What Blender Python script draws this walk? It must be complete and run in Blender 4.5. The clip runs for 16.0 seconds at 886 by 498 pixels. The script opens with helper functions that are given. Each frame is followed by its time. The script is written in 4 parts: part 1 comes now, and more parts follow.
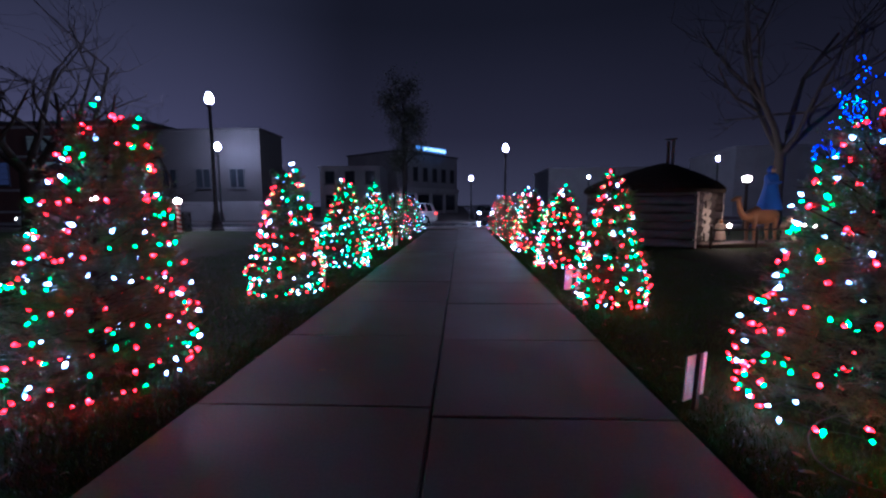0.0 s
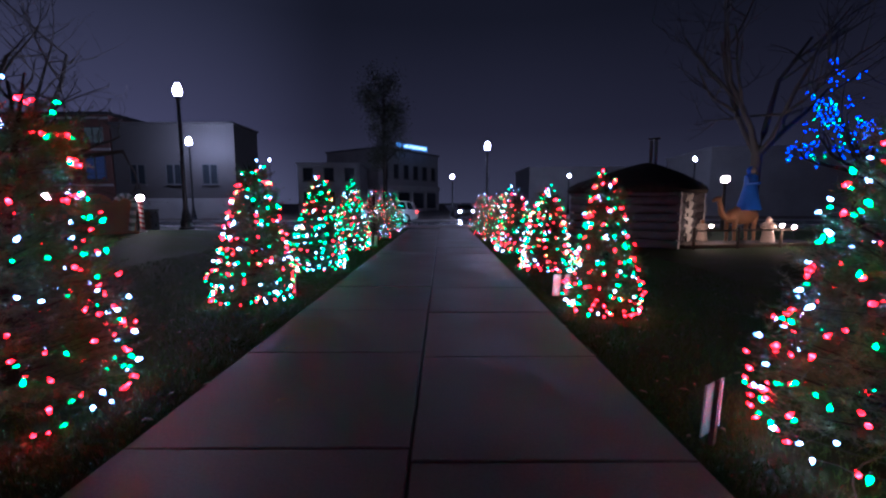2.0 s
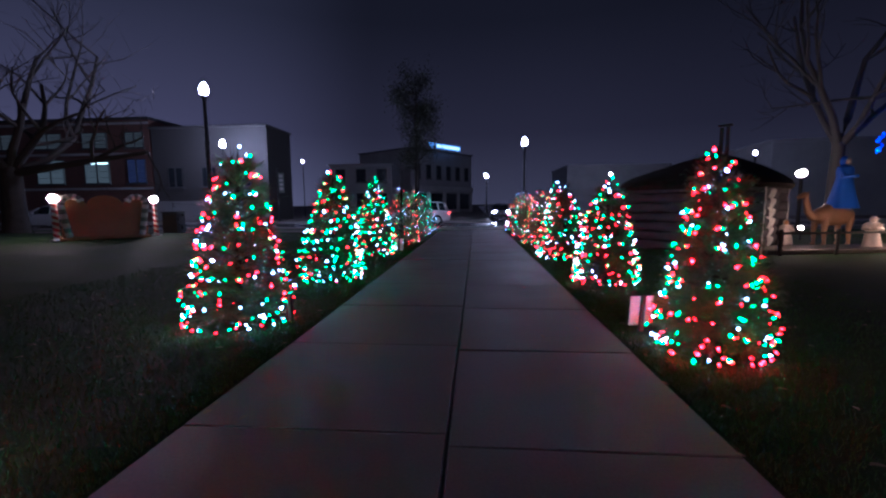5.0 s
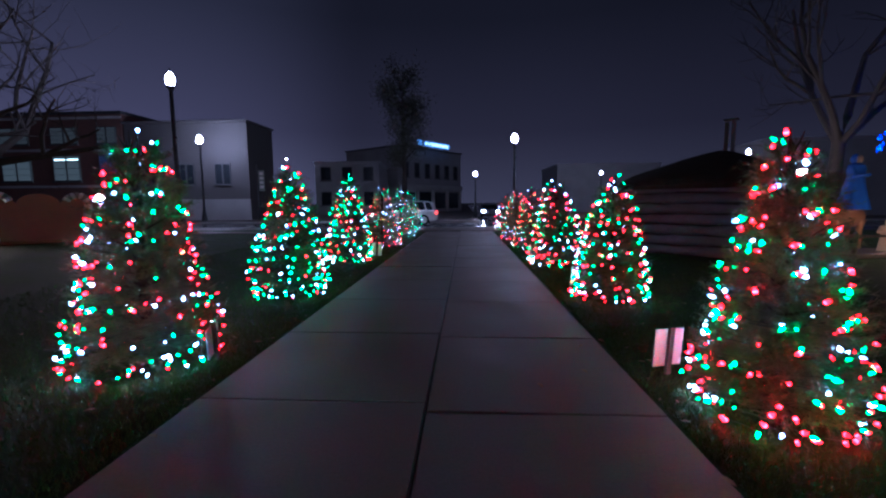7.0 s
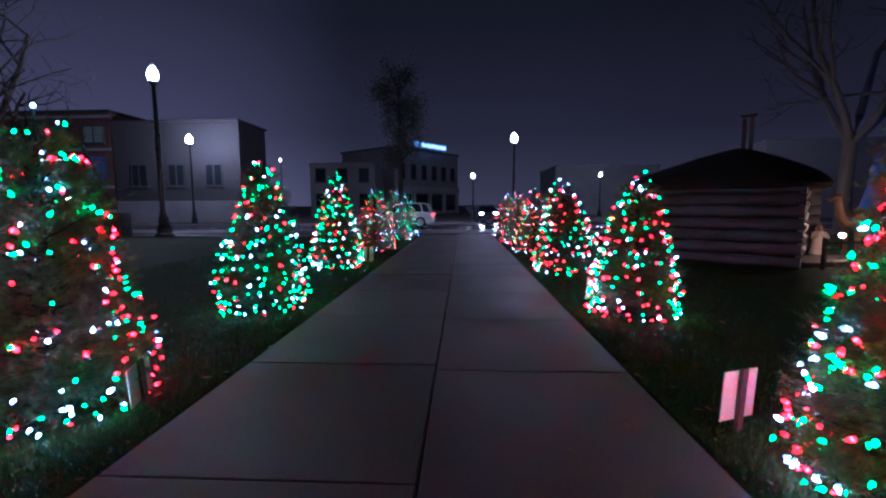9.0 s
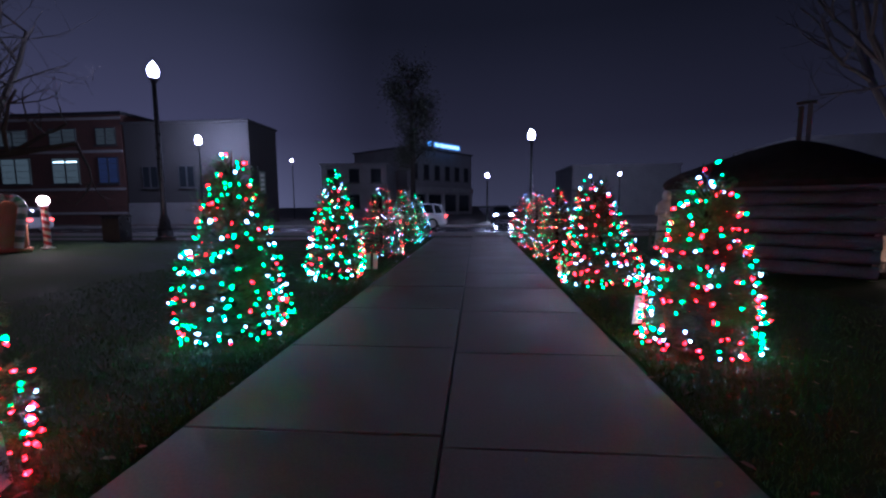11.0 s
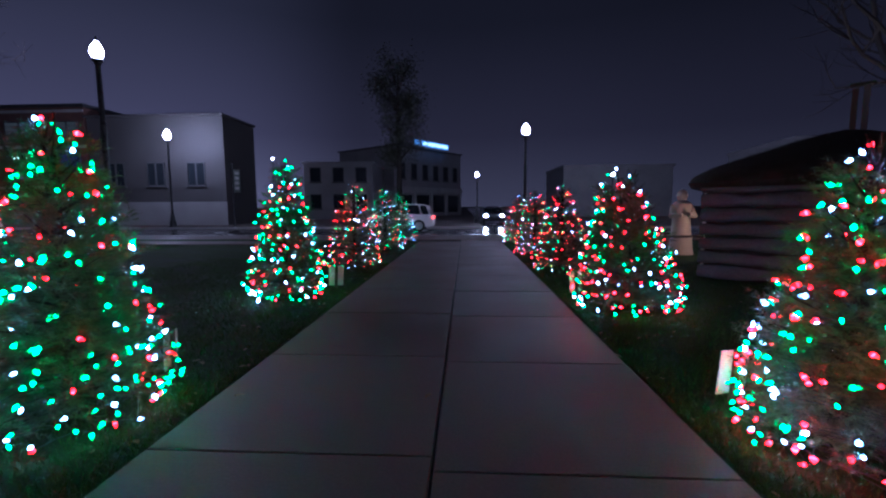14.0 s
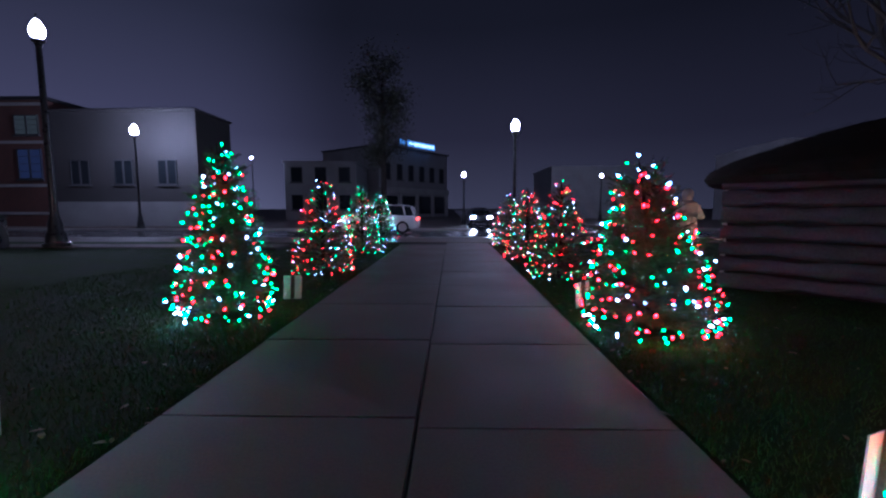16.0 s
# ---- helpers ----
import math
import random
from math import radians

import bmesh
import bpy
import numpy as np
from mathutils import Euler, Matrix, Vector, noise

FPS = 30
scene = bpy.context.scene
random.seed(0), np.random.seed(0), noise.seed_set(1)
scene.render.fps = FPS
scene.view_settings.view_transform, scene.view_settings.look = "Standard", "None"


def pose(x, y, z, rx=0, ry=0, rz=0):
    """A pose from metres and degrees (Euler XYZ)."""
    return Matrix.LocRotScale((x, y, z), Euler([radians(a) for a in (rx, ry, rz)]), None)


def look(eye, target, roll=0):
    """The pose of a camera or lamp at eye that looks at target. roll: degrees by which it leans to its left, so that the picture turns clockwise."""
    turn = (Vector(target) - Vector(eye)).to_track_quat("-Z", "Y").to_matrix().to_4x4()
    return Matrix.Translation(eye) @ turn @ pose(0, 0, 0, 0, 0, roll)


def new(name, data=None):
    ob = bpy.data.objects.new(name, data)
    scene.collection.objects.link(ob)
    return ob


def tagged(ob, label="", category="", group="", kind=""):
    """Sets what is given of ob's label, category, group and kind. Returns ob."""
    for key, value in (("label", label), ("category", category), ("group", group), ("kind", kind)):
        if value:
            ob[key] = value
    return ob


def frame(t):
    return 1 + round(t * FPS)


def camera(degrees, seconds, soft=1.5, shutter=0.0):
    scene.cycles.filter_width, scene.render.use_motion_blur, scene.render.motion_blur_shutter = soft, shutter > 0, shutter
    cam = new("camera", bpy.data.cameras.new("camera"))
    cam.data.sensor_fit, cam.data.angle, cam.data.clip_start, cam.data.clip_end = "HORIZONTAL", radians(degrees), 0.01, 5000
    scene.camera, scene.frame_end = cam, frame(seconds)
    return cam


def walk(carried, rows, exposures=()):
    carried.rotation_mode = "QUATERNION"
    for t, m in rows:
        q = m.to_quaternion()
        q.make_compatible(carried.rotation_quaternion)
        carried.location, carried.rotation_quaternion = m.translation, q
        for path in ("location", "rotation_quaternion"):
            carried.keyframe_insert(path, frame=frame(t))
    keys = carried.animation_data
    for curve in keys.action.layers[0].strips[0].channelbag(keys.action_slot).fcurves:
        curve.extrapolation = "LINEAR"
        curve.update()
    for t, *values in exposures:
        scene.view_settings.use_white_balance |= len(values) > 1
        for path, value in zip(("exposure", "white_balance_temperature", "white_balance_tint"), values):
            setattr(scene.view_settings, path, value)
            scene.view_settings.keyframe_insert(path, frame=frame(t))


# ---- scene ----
cam = camera(94.0, 16.0, soft=2.3)
PATH = [
    (0, (0.629, -2.774, 1.416), (0.539, -0.788, 1.204), -0.4),
    (0.5, (0.644, -2.642, 1.381), (0.569, -0.656, 1.163), -0.2),
    (1, (0.646, -2.529, 1.367), (0.598, -0.541, 1.15), -0.3),
    (1.5, (0.62, -2.462, 1.426), (0.606, -0.475, 1.198), -0.3),
    (2, (0.61, -2.319, 1.455), (0.612, -0.331, 1.232), -0.1),
    (2.5, (0.681, -2.06, 1.464), (0.642, -0.074, 1.237), 0.1),
    (3, (0.693, -1.776, 1.404), (0.575, 0.208, 1.182), -0.5),
    (3.5, (0.645, -1.543, 1.396), (0.479, 0.438, 1.18), -0.5),
    (3.7, (0.631, -1.453, 1.393), (0.454, 0.527, 1.174), -0.6),
    (6, (0.584, -0.215, 1.411), (0.464, 1.77, 1.196), -0.3),
    (6.5, (0.63, 0.086, 1.417), (0.527, 2.072, 1.201), -0.2),
    (7, (0.7, 0.35, 1.442), (0.59, 2.335, 1.219), -0.4),
    (7.5, (0.658, 0.561, 1.437), (0.569, 2.547, 1.221), -0.2),
    (8, (0.6, 0.794, 1.428), (0.531, 2.782, 1.212), -0.4),
    (8.5, (0.589, 1.067, 1.39), (0.509, 3.055, 1.189), -0.3),
    (9, (0.653, 1.226, 1.426), (0.558, 3.213, 1.213), -0.3),
    (11.5, (0.603, 2.687, 1.433), (0.438, 4.669, 1.225), -0.5),
    (12, (0.572, 2.997, 1.436), (0.423, 4.98, 1.222), -0.4),
    (12.5, (0.608, 3.321, 1.431), (0.468, 5.305, 1.221), -0.4),
    (13, (0.622, 3.622, 1.445), (0.495, 5.606, 1.226), -0.5),
    (13.5, (0.596, 3.91, 1.445), (0.488, 5.896, 1.229), -0.3),
    (14, (0.6, 4.167, 1.433), (0.493, 6.154, 1.227), -0.3),
    (14.5, (0.685, 4.453, 1.449), (0.57, 6.439, 1.239), -0.3),
    (15, (0.727, 4.725, 1.465), (0.62, 6.711, 1.255), -0.3),
    (15.5, (0.728, 5.022, 1.462), (0.644, 7.009, 1.25), -0.4),
    (16, (0.645, 5.415, 1.365), (0.601, 7.404, 1.168), -0.1),
]
walk(cam, [(t, look(eye, target, roll)) for t, eye, target, roll in PATH], [(0.0, 0.50, 4950, 14), (16.0, 0.50, 4950, 14)])

# ---- world and exposure ----
world = bpy.data.worlds.new("night_sky")
scene.world = world
world.use_nodes = True
wn, wl = world.node_tree.nodes, world.node_tree.links
bg = wn["Background"]
tc = wn.new("ShaderNodeTexCoord")
sx = wn.new("ShaderNodeSeparateXYZ")
ramp = wn.new("ShaderNodeValToRGB")
wl.new(tc.outputs["Generated"], sx.inputs[0])
wl.new(sx.outputs["Z"], ramp.inputs[0])
cr = ramp.color_ramp
cr.elements[0].position, cr.elements[0].color = 0.0, (0.046, 0.042, 0.060, 1)
cr.elements[1].position, cr.elements[1].color = 0.75, (0.0052, 0.0052, 0.0078, 1)
e = cr.elements.new(0.16)
e.color = (0.0215, 0.019, 0.030, 1)
e = cr.elements.new(0.38)
e.color = (0.0092, 0.0088, 0.0135, 1)


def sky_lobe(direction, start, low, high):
    """A wide, soft brightening or dimming painted into the misty sky towards one direction."""
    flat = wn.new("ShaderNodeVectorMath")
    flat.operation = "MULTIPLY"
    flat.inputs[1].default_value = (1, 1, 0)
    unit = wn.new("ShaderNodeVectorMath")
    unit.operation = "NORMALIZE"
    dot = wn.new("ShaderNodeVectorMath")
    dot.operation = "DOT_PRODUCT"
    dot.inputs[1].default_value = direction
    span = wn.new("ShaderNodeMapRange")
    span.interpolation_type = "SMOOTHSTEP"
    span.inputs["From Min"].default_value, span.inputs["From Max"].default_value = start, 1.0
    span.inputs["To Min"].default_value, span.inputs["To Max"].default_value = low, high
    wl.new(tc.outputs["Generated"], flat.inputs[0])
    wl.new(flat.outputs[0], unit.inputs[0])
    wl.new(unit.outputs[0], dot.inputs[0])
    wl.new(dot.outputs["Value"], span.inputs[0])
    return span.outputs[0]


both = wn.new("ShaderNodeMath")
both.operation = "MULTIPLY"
wl.new(sky_lobe((-0.72, 0.694, 0), 0.84, 0.72, 1.95), both.inputs[0])      # brighter sky painted in for lamp haze over the street
wl.new(sky_lobe((0.87, 0.50, 0), 0.60, 1.0, 0.70), both.inputs[1])       # sky painted dimmer towards the park
wl.new(ramp.outputs[0], bg.inputs["Color"])
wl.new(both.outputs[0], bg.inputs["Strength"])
LAMP = 300.0     # globe of a street lamp
BULB = 0.88      # bulb of a light string


# ---- materials ----
def base_material(name, color, rough=0.6, metal=0.0):
    m = bpy.data.materials.new(name)
    m.use_nodes = True
    b = m.node_tree.nodes["Principled BSDF"]
    b.inputs["Base Color"].default_value = (*color, 1)
    b.inputs["Roughness"].default_value = rough
    b.inputs["Metallic"].default_value = metal
    return m, m.node_tree.nodes, m.node_tree.links, b


def surface(name, dark, light, scale=4.0, fine=40.0, rough=(0.5, 0.8), bump=0.3, metal=0.0, per_object=0.0, dist=0.01):
    """Two scales of noise between two colours, uneven gloss and fine relief."""
    m, n, l, b = base_material(name, light, rough[1], metal)
    co = n.new("ShaderNodeTexCoord")
    big, small = n.new("ShaderNodeTexNoise"), n.new("ShaderNodeTexNoise")
    big.inputs["Scale"].default_value, small.inputs["Scale"].default_value = scale, fine
    big.inputs["Detail"].default_value, small.inputs["Detail"].default_value = 6, 4
    geo = n.new("ShaderNodeNewGeometry")
    for k in (big, small):
        l.new(geo.outputs["Position"], k.inputs["Vector"])
    mx = n.new("ShaderNodeMath")
    mx.operation = "MULTIPLY_ADD"
    l.new(small.outputs["Fac"], mx.inputs[0])
    mx.inputs[1].default_value = 0.5
    hb = n.new("ShaderNodeMath")
    hb.operation = "MULTIPLY"
    l.new(big.outputs["Fac"], hb.inputs[0])
    hb.inputs[1].default_value = 0.6
    l.new(hb.outputs[0], mx.inputs[2])
    fac = mx.outputs[0]
    if per_object:
        oi = n.new("ShaderNodeObjectInfo")
        ad = n.new("ShaderNodeMath")
        ad.operation = "MULTIPLY_ADD"
        l.new(oi.outputs["Random"], ad.inputs[0])
        ad.inputs[1].default_value = per_object
        l.new(fac, ad.inputs[2])
        fac = ad.outputs[0]
    cr = n.new("ShaderNodeValToRGB")
    cr.color_ramp.elements[0].position, cr.color_ramp.elements[0].color = 0.32, (*dark, 1)
    cr.color_ramp.elements[1].position, cr.color_ramp.elements[1].color = 0.78 + per_object, (*light, 1)
    l.new(fac, cr.inputs[0])
    l.new(cr.outputs[0], b.inputs["Base Color"])
    rr = n.new("ShaderNodeMapRange")
    rr.inputs["From Min"].default_value, rr.inputs["From Max"].default_value = 0.35, 0.7
    rr.inputs["To Min"].default_value, rr.inputs["To Max"].default_value = rough
    l.new(big.outputs["Fac"], rr.inputs[0])
    l.new(rr.outputs[0], b.inputs["Roughness"])
    if bump:
        bp = n.new("ShaderNodeBump")
        bp.inputs["Strength"].default_value, bp.inputs["Distance"].default_value = bump, dist
        l.new(small.outputs["Fac"], bp.inputs["Height"])
        l.new(bp.outputs[0], b.inputs["Normal"])
    return m


def glowing(name, color, strength, vary=0.0):
    m = bpy.data.materials.new(name)
    m.use_nodes = True
    n, l = m.node_tree.nodes, m.node_tree.links
    n.clear()
    out, em = n.new("ShaderNodeOutputMaterial"), n.new("ShaderNodeEmission")
    em.inputs["Color"].default_value, em.inputs["Strength"].default_value = (*color, 1), strength
    l.new(em.outputs[0], out.inputs["Surface"])
    if vary:
        oi, mr = n.new("ShaderNodeObjectInfo"), n.new("ShaderNodeMapRange")
        mr.inputs["To Min"].default_value, mr.inputs["To Max"].default_value = strength * (1 - vary), strength * (1 + vary)
        l.new(oi.outputs["Random"], mr.inputs[0])
        l.new(mr.outputs[0], em.inputs["Strength"])
    return m


def striped(name, a, b_, count, twist, rough=0.35):
    """Stripes winding round the local z axis."""
    m, n, l, b = base_material(name, a, rough)
    co, sp = n.new("ShaderNodeTexCoord"), n.new("ShaderNodeSeparateXYZ")
    l.new(co.outputs["Object"], sp.inputs[0])
    at = n.new("ShaderNodeMath")
    at.operation = "ARCTAN2"
    l.new(sp.outputs["Y"], at.inputs[0])
    l.new(sp.outputs["X"], at.inputs[1])
    tw = n.new("ShaderNodeMath")
    tw.operation = "MULTIPLY_ADD"
    l.new(at.outputs[0], tw.inputs[0])
    tw.inputs[1].default_value = twist / 6.28319
    zz = n.new("ShaderNodeMath")
    zz.operation = "MULTIPLY"
    l.new(sp.outputs["Z"], zz.inputs[0])
    zz.inputs[1].default_value = count
    l.new(zz.outputs[0], tw.inputs[2])
    fr = n.new("ShaderNodeMath")
    fr.operation = "FRACT"
    l.new(tw.outputs[0], fr.inputs[0])
    gt = n.new("ShaderNodeMath")
    gt.operation = "GREATER_THAN"
    gt.inputs[1].default_value = 0.5
    l.new(fr.outputs[0], gt.inputs[0])
    mix = n.new("ShaderNodeMix")
    mix.data_type = "RGBA"
    mix.inputs["A"].default_value, mix.inputs["B"].default_value = (*a, 1), (*b_, 1)
    l.new(gt.outputs[0], mix.inputs["Factor"])
    l.new(mix.outputs["Result"], b.inputs["Base Color"])
    return m


def glass_material(name, tint=(0.02, 0.025, 0.03)):
    m, n, l, b = base_material(name, tint, 0.06)
    b.inputs["IOR"].default_value = 1.5
    return m


CONCRETE = surface("damp_concrete", (0.078, 0.061, 0.054), (0.152, 0.120, 0.107), 0.9, 55, (0.56, 0.80), 0.35, 0, 0.12, 0.004)
JOINT = surface("joint_filler", (0.02, 0.018, 0.016), (0.05, 0.045, 0.04), 6, 90, (0.7, 0.9), 0.3)
SOIL = surface("lawn_soil", (0.010, 0.020, 0.007), (0.032, 0.058, 0.016), 1.6, 60, (0.75, 0.95), 0.7, dist=0.02)
GRASS = surface("grass_blades", (0.024, 0.055, 0.012), (0.072, 0.135, 0.034), 1.2, 25, (0.5, 0.8), 0)
DARKLEAF = surface("dark_foliage", (0.030, 0.034, 0.020), (0.065, 0.07, 0.042), 2, 30, (0.5, 0.8), 0)
LEAF = surface("dead_leaves", (0.09, 0.05, 0.022), (0.24, 0.15, 0.07), 8, 60, (0.6, 0.9), 0)
ASPHALT = surface("wet_asphalt", (0.04, 0.04, 0.042), (0.085, 0.083, 0.086), 0.6, 120, (0.12, 0.32), 0.35, dist=0.004)
NEEDLES = surface("fir_needles", (0.045, 0.08, 0.034), (0.13, 0.17, 0.075), 3, 30, (0.45, 0.7), 0)
BARK = surface("bark", (0.02, 0.016, 0.014), (0.06, 0.05, 0.043), 5, 45, (0.7, 0.95), 0.8, dist=0.02)
PALEBARK = surface("pale_bark", (0.022, 0.019, 0.018), (0.062, 0.053, 0.05), 4, 40, (0.7, 0.95), 0.8, dist=0.02)
IRON = surface("black_paint", (0.012, 0.012, 0.013), (0.03, 0.03, 0.032), 8, 80, (0.25, 0.45), 0.1)
WIRE = surface("green_wire", (0.012, 0.03, 0.016), (0.03, 0.055, 0.03), 8, 60, (0.4, 0.6), 0)
SOCKET = WIRE
LOG = surface("weathered_log", (0.075, 0.064, 0.067), (0.18, 0.158, 0.163), 2.2, 30, (0.65, 0.9), 0.6, 0, 0.15, 0.02)
LOGEND = surface("cut_log_end", (0.55, 0.50, 0.46), (0.80, 0.75, 0.70), 9, 60, (0.7, 0.9), 0.3)
CHINK = surface("dark_chinking", (0.015, 0.012, 0.011), (0.04, 0.034, 0.03), 4, 40, (0.8, 0.95), 0.5)
THATCH = surface("dark_thatch", (0.016, 0.012, 0.009), (0.055, 0.043, 0.032), 5, 70, (0.8, 0.98), 0.9, dist=0.03)
BRICK = surface("red_brick", (0.09, 0.045, 0.038), (0.17, 0.082, 0.066), 2, 14, (0.7, 0.9), 0.5)
PALEWALL = surface("pale_stucco", (0.05, 0.047, 0.047), (0.085, 0.08, 0.08), 0.5, 20, (0.7, 0.9), 0.2)
DARKWALL = surface("dark_facade", (0.20, 0.195, 0.20), (0.34, 0.33, 0.335), 0.6, 14, (0.6, 0.85), 0.3)
STONE = surface("light_stone", (0.28, 0.27, 0.27), (0.46, 0.45, 0.44), 1, 30, (0.6, 0.85), 0.2)
ROOF = surface("dark_roofing", (0.02, 0.02, 0.022), (0.05, 0.05, 0.054), 2, 40, (0.6, 0.8), 0.3)
TRIM = surface("grey_trim", (0.045, 0.045, 0.047), (0.085, 0.085, 0.087), 2, 30, (0.5, 0.7), 0.1)
WHITEPAINT = surface("white_paint", (0.62, 0.60, 0.58), (0.82, 0.80, 0.78), 3, 40, (0.35, 0.6), 0.1)
REDPAINT = surface("red_paint", (0.38, 0.03, 0.03), (0.55, 0.05, 0.045), 5, 50, (0.4, 0.6), 0.1)
GINGER = surface("gingerbread_paint", (0.40, 0.15, 0.07), (0.56, 0.23, 0.11), 2.5, 40, (0.5, 0.7), 0.15)
DARKWOOD = surface("dark_wood", (0.035, 0.026, 0.02), (0.10, 0.075, 0.055), 3, 50, (0.6, 0.85), 0.4)
CAMEL = surface("painted_brown_plaster", (0.26, 0.12, 0.06), (0.46, 0.24, 0.12), 3, 40, (0.45, 0.7), 0.2)
BLUEROBE = surface("painted_blue_plaster", (0.02, 0.10, 0.55), (0.04, 0.19, 0.80), 3, 40, (0.4, 0.6), 0.15)
PALEROBE = surface("painted_cream_plaster", (0.40, 0.31, 0.26), (0.58, 0.47, 0.39), 4, 40, (0.45, 0.65), 0.15)
RUBBER = surface("tyre_rubber", (0.012, 0.012, 0.012), (0.03, 0.03, 0.03), 8, 60, (0.7, 0.9), 0.2)
CHROME = base_material("wheel_alloy", (0.55, 0.55, 0.57), 0.3, 0.9)[0]
CARWHITE = surface("white_car_paint", (0.66, 0.66, 0.67), (0.78, 0.78, 0.79), 1, 30, (0.15, 0.25), 0)
CARDARK = surface("dark_car_paint", (0.03, 0.032, 0.036), (0.05, 0.052, 0.058), 1, 30, (0.15, 0.25), 0)
GLASS = glass_material("dark_glass")
LAMPGLOW = glowing("lamp_globe_light", (0.84, 0.80, 1.0), LAMP)
WARMGLOW = glowing("warm_globe_light", (1.0, 0.70, 0.52), 95)
CANEGLOW = glowing("porch_globe_light", (1.0, 0.70, 0.58), 290)
SPOTGLOW = glowing("ground_light", (1.0, 0.62, 0.40), 230)
SIGNGLOW = glowing("blue_sign_light", (0.16, 0.42, 0.95), 0.75)
SIGNDARK = glowing("sign_letter_light", (0.55, 0.82, 1.0), 1.7)
HEADGLOW = glowing("headlight_light", (0.80, 0.88, 1.0), 120)
SIDEGLOW = glowing("marker_light", (1.0, 0.85, 0.7), 12)
TAILGLOW = glowing("tail_light", (1.0, 0.05, 0.04), 6)
TUBEGLOW = glowing("office_tube_light", (0.75, 1.0, 0.95), 3.0)
ROOMGLOW = glowing("lit_room", (0.50, 0.62, 0.64), 0.075)
DIMROOM = glowing("dim_room", (0.45, 0.52, 0.55), 0.040)
BLUEROOM = glowing("blue_lit_room", (0.20, 0.27, 0.66), 0.045)
BULBMATS = {
    "red": glowing("red_bulb_light", (1.0, 0.0004, 0.0016), BULB * 24, 0.7),
    "green": glowing("green_bulb_light", (0.001, 1.0, 0.14), BULB * 9, 0.7),
    "white": glowing("white_bulb_light", (0.16, 0.34, 1.0), BULB * 26, 0.7),
    "blue": glowing("blue_bulb_light", (0.004, 0.025, 1.0), BULB * 8, 0.6),
}
BULBCORES = {
    "red": glowing("red_bulb_core", (1.0, 0.003, 0.007), BULB * 90, 0.7),
    "green": glowing("green_bulb_core", (0.008, 1.0, 0.20), BULB * 34, 0.7),
    "white": glowing("white_bulb_core", (0.34, 0.56, 1.0), BULB * 130, 0.7),
    "blue": glowing("blue_bulb_core", (0.02, 0.09, 1.0), BULB * 22, 0.6),
}

for dull, level in ((SOIL, 0.08), (GRASS, 0.12), (CONCRETE, 0.26), (THATCH, 0.1), (LOG, 0.15), (BARK, 0.15)):
    dull.node_tree.nodes["Principled BSDF"].inputs["Specular IOR Level"].default_value = level


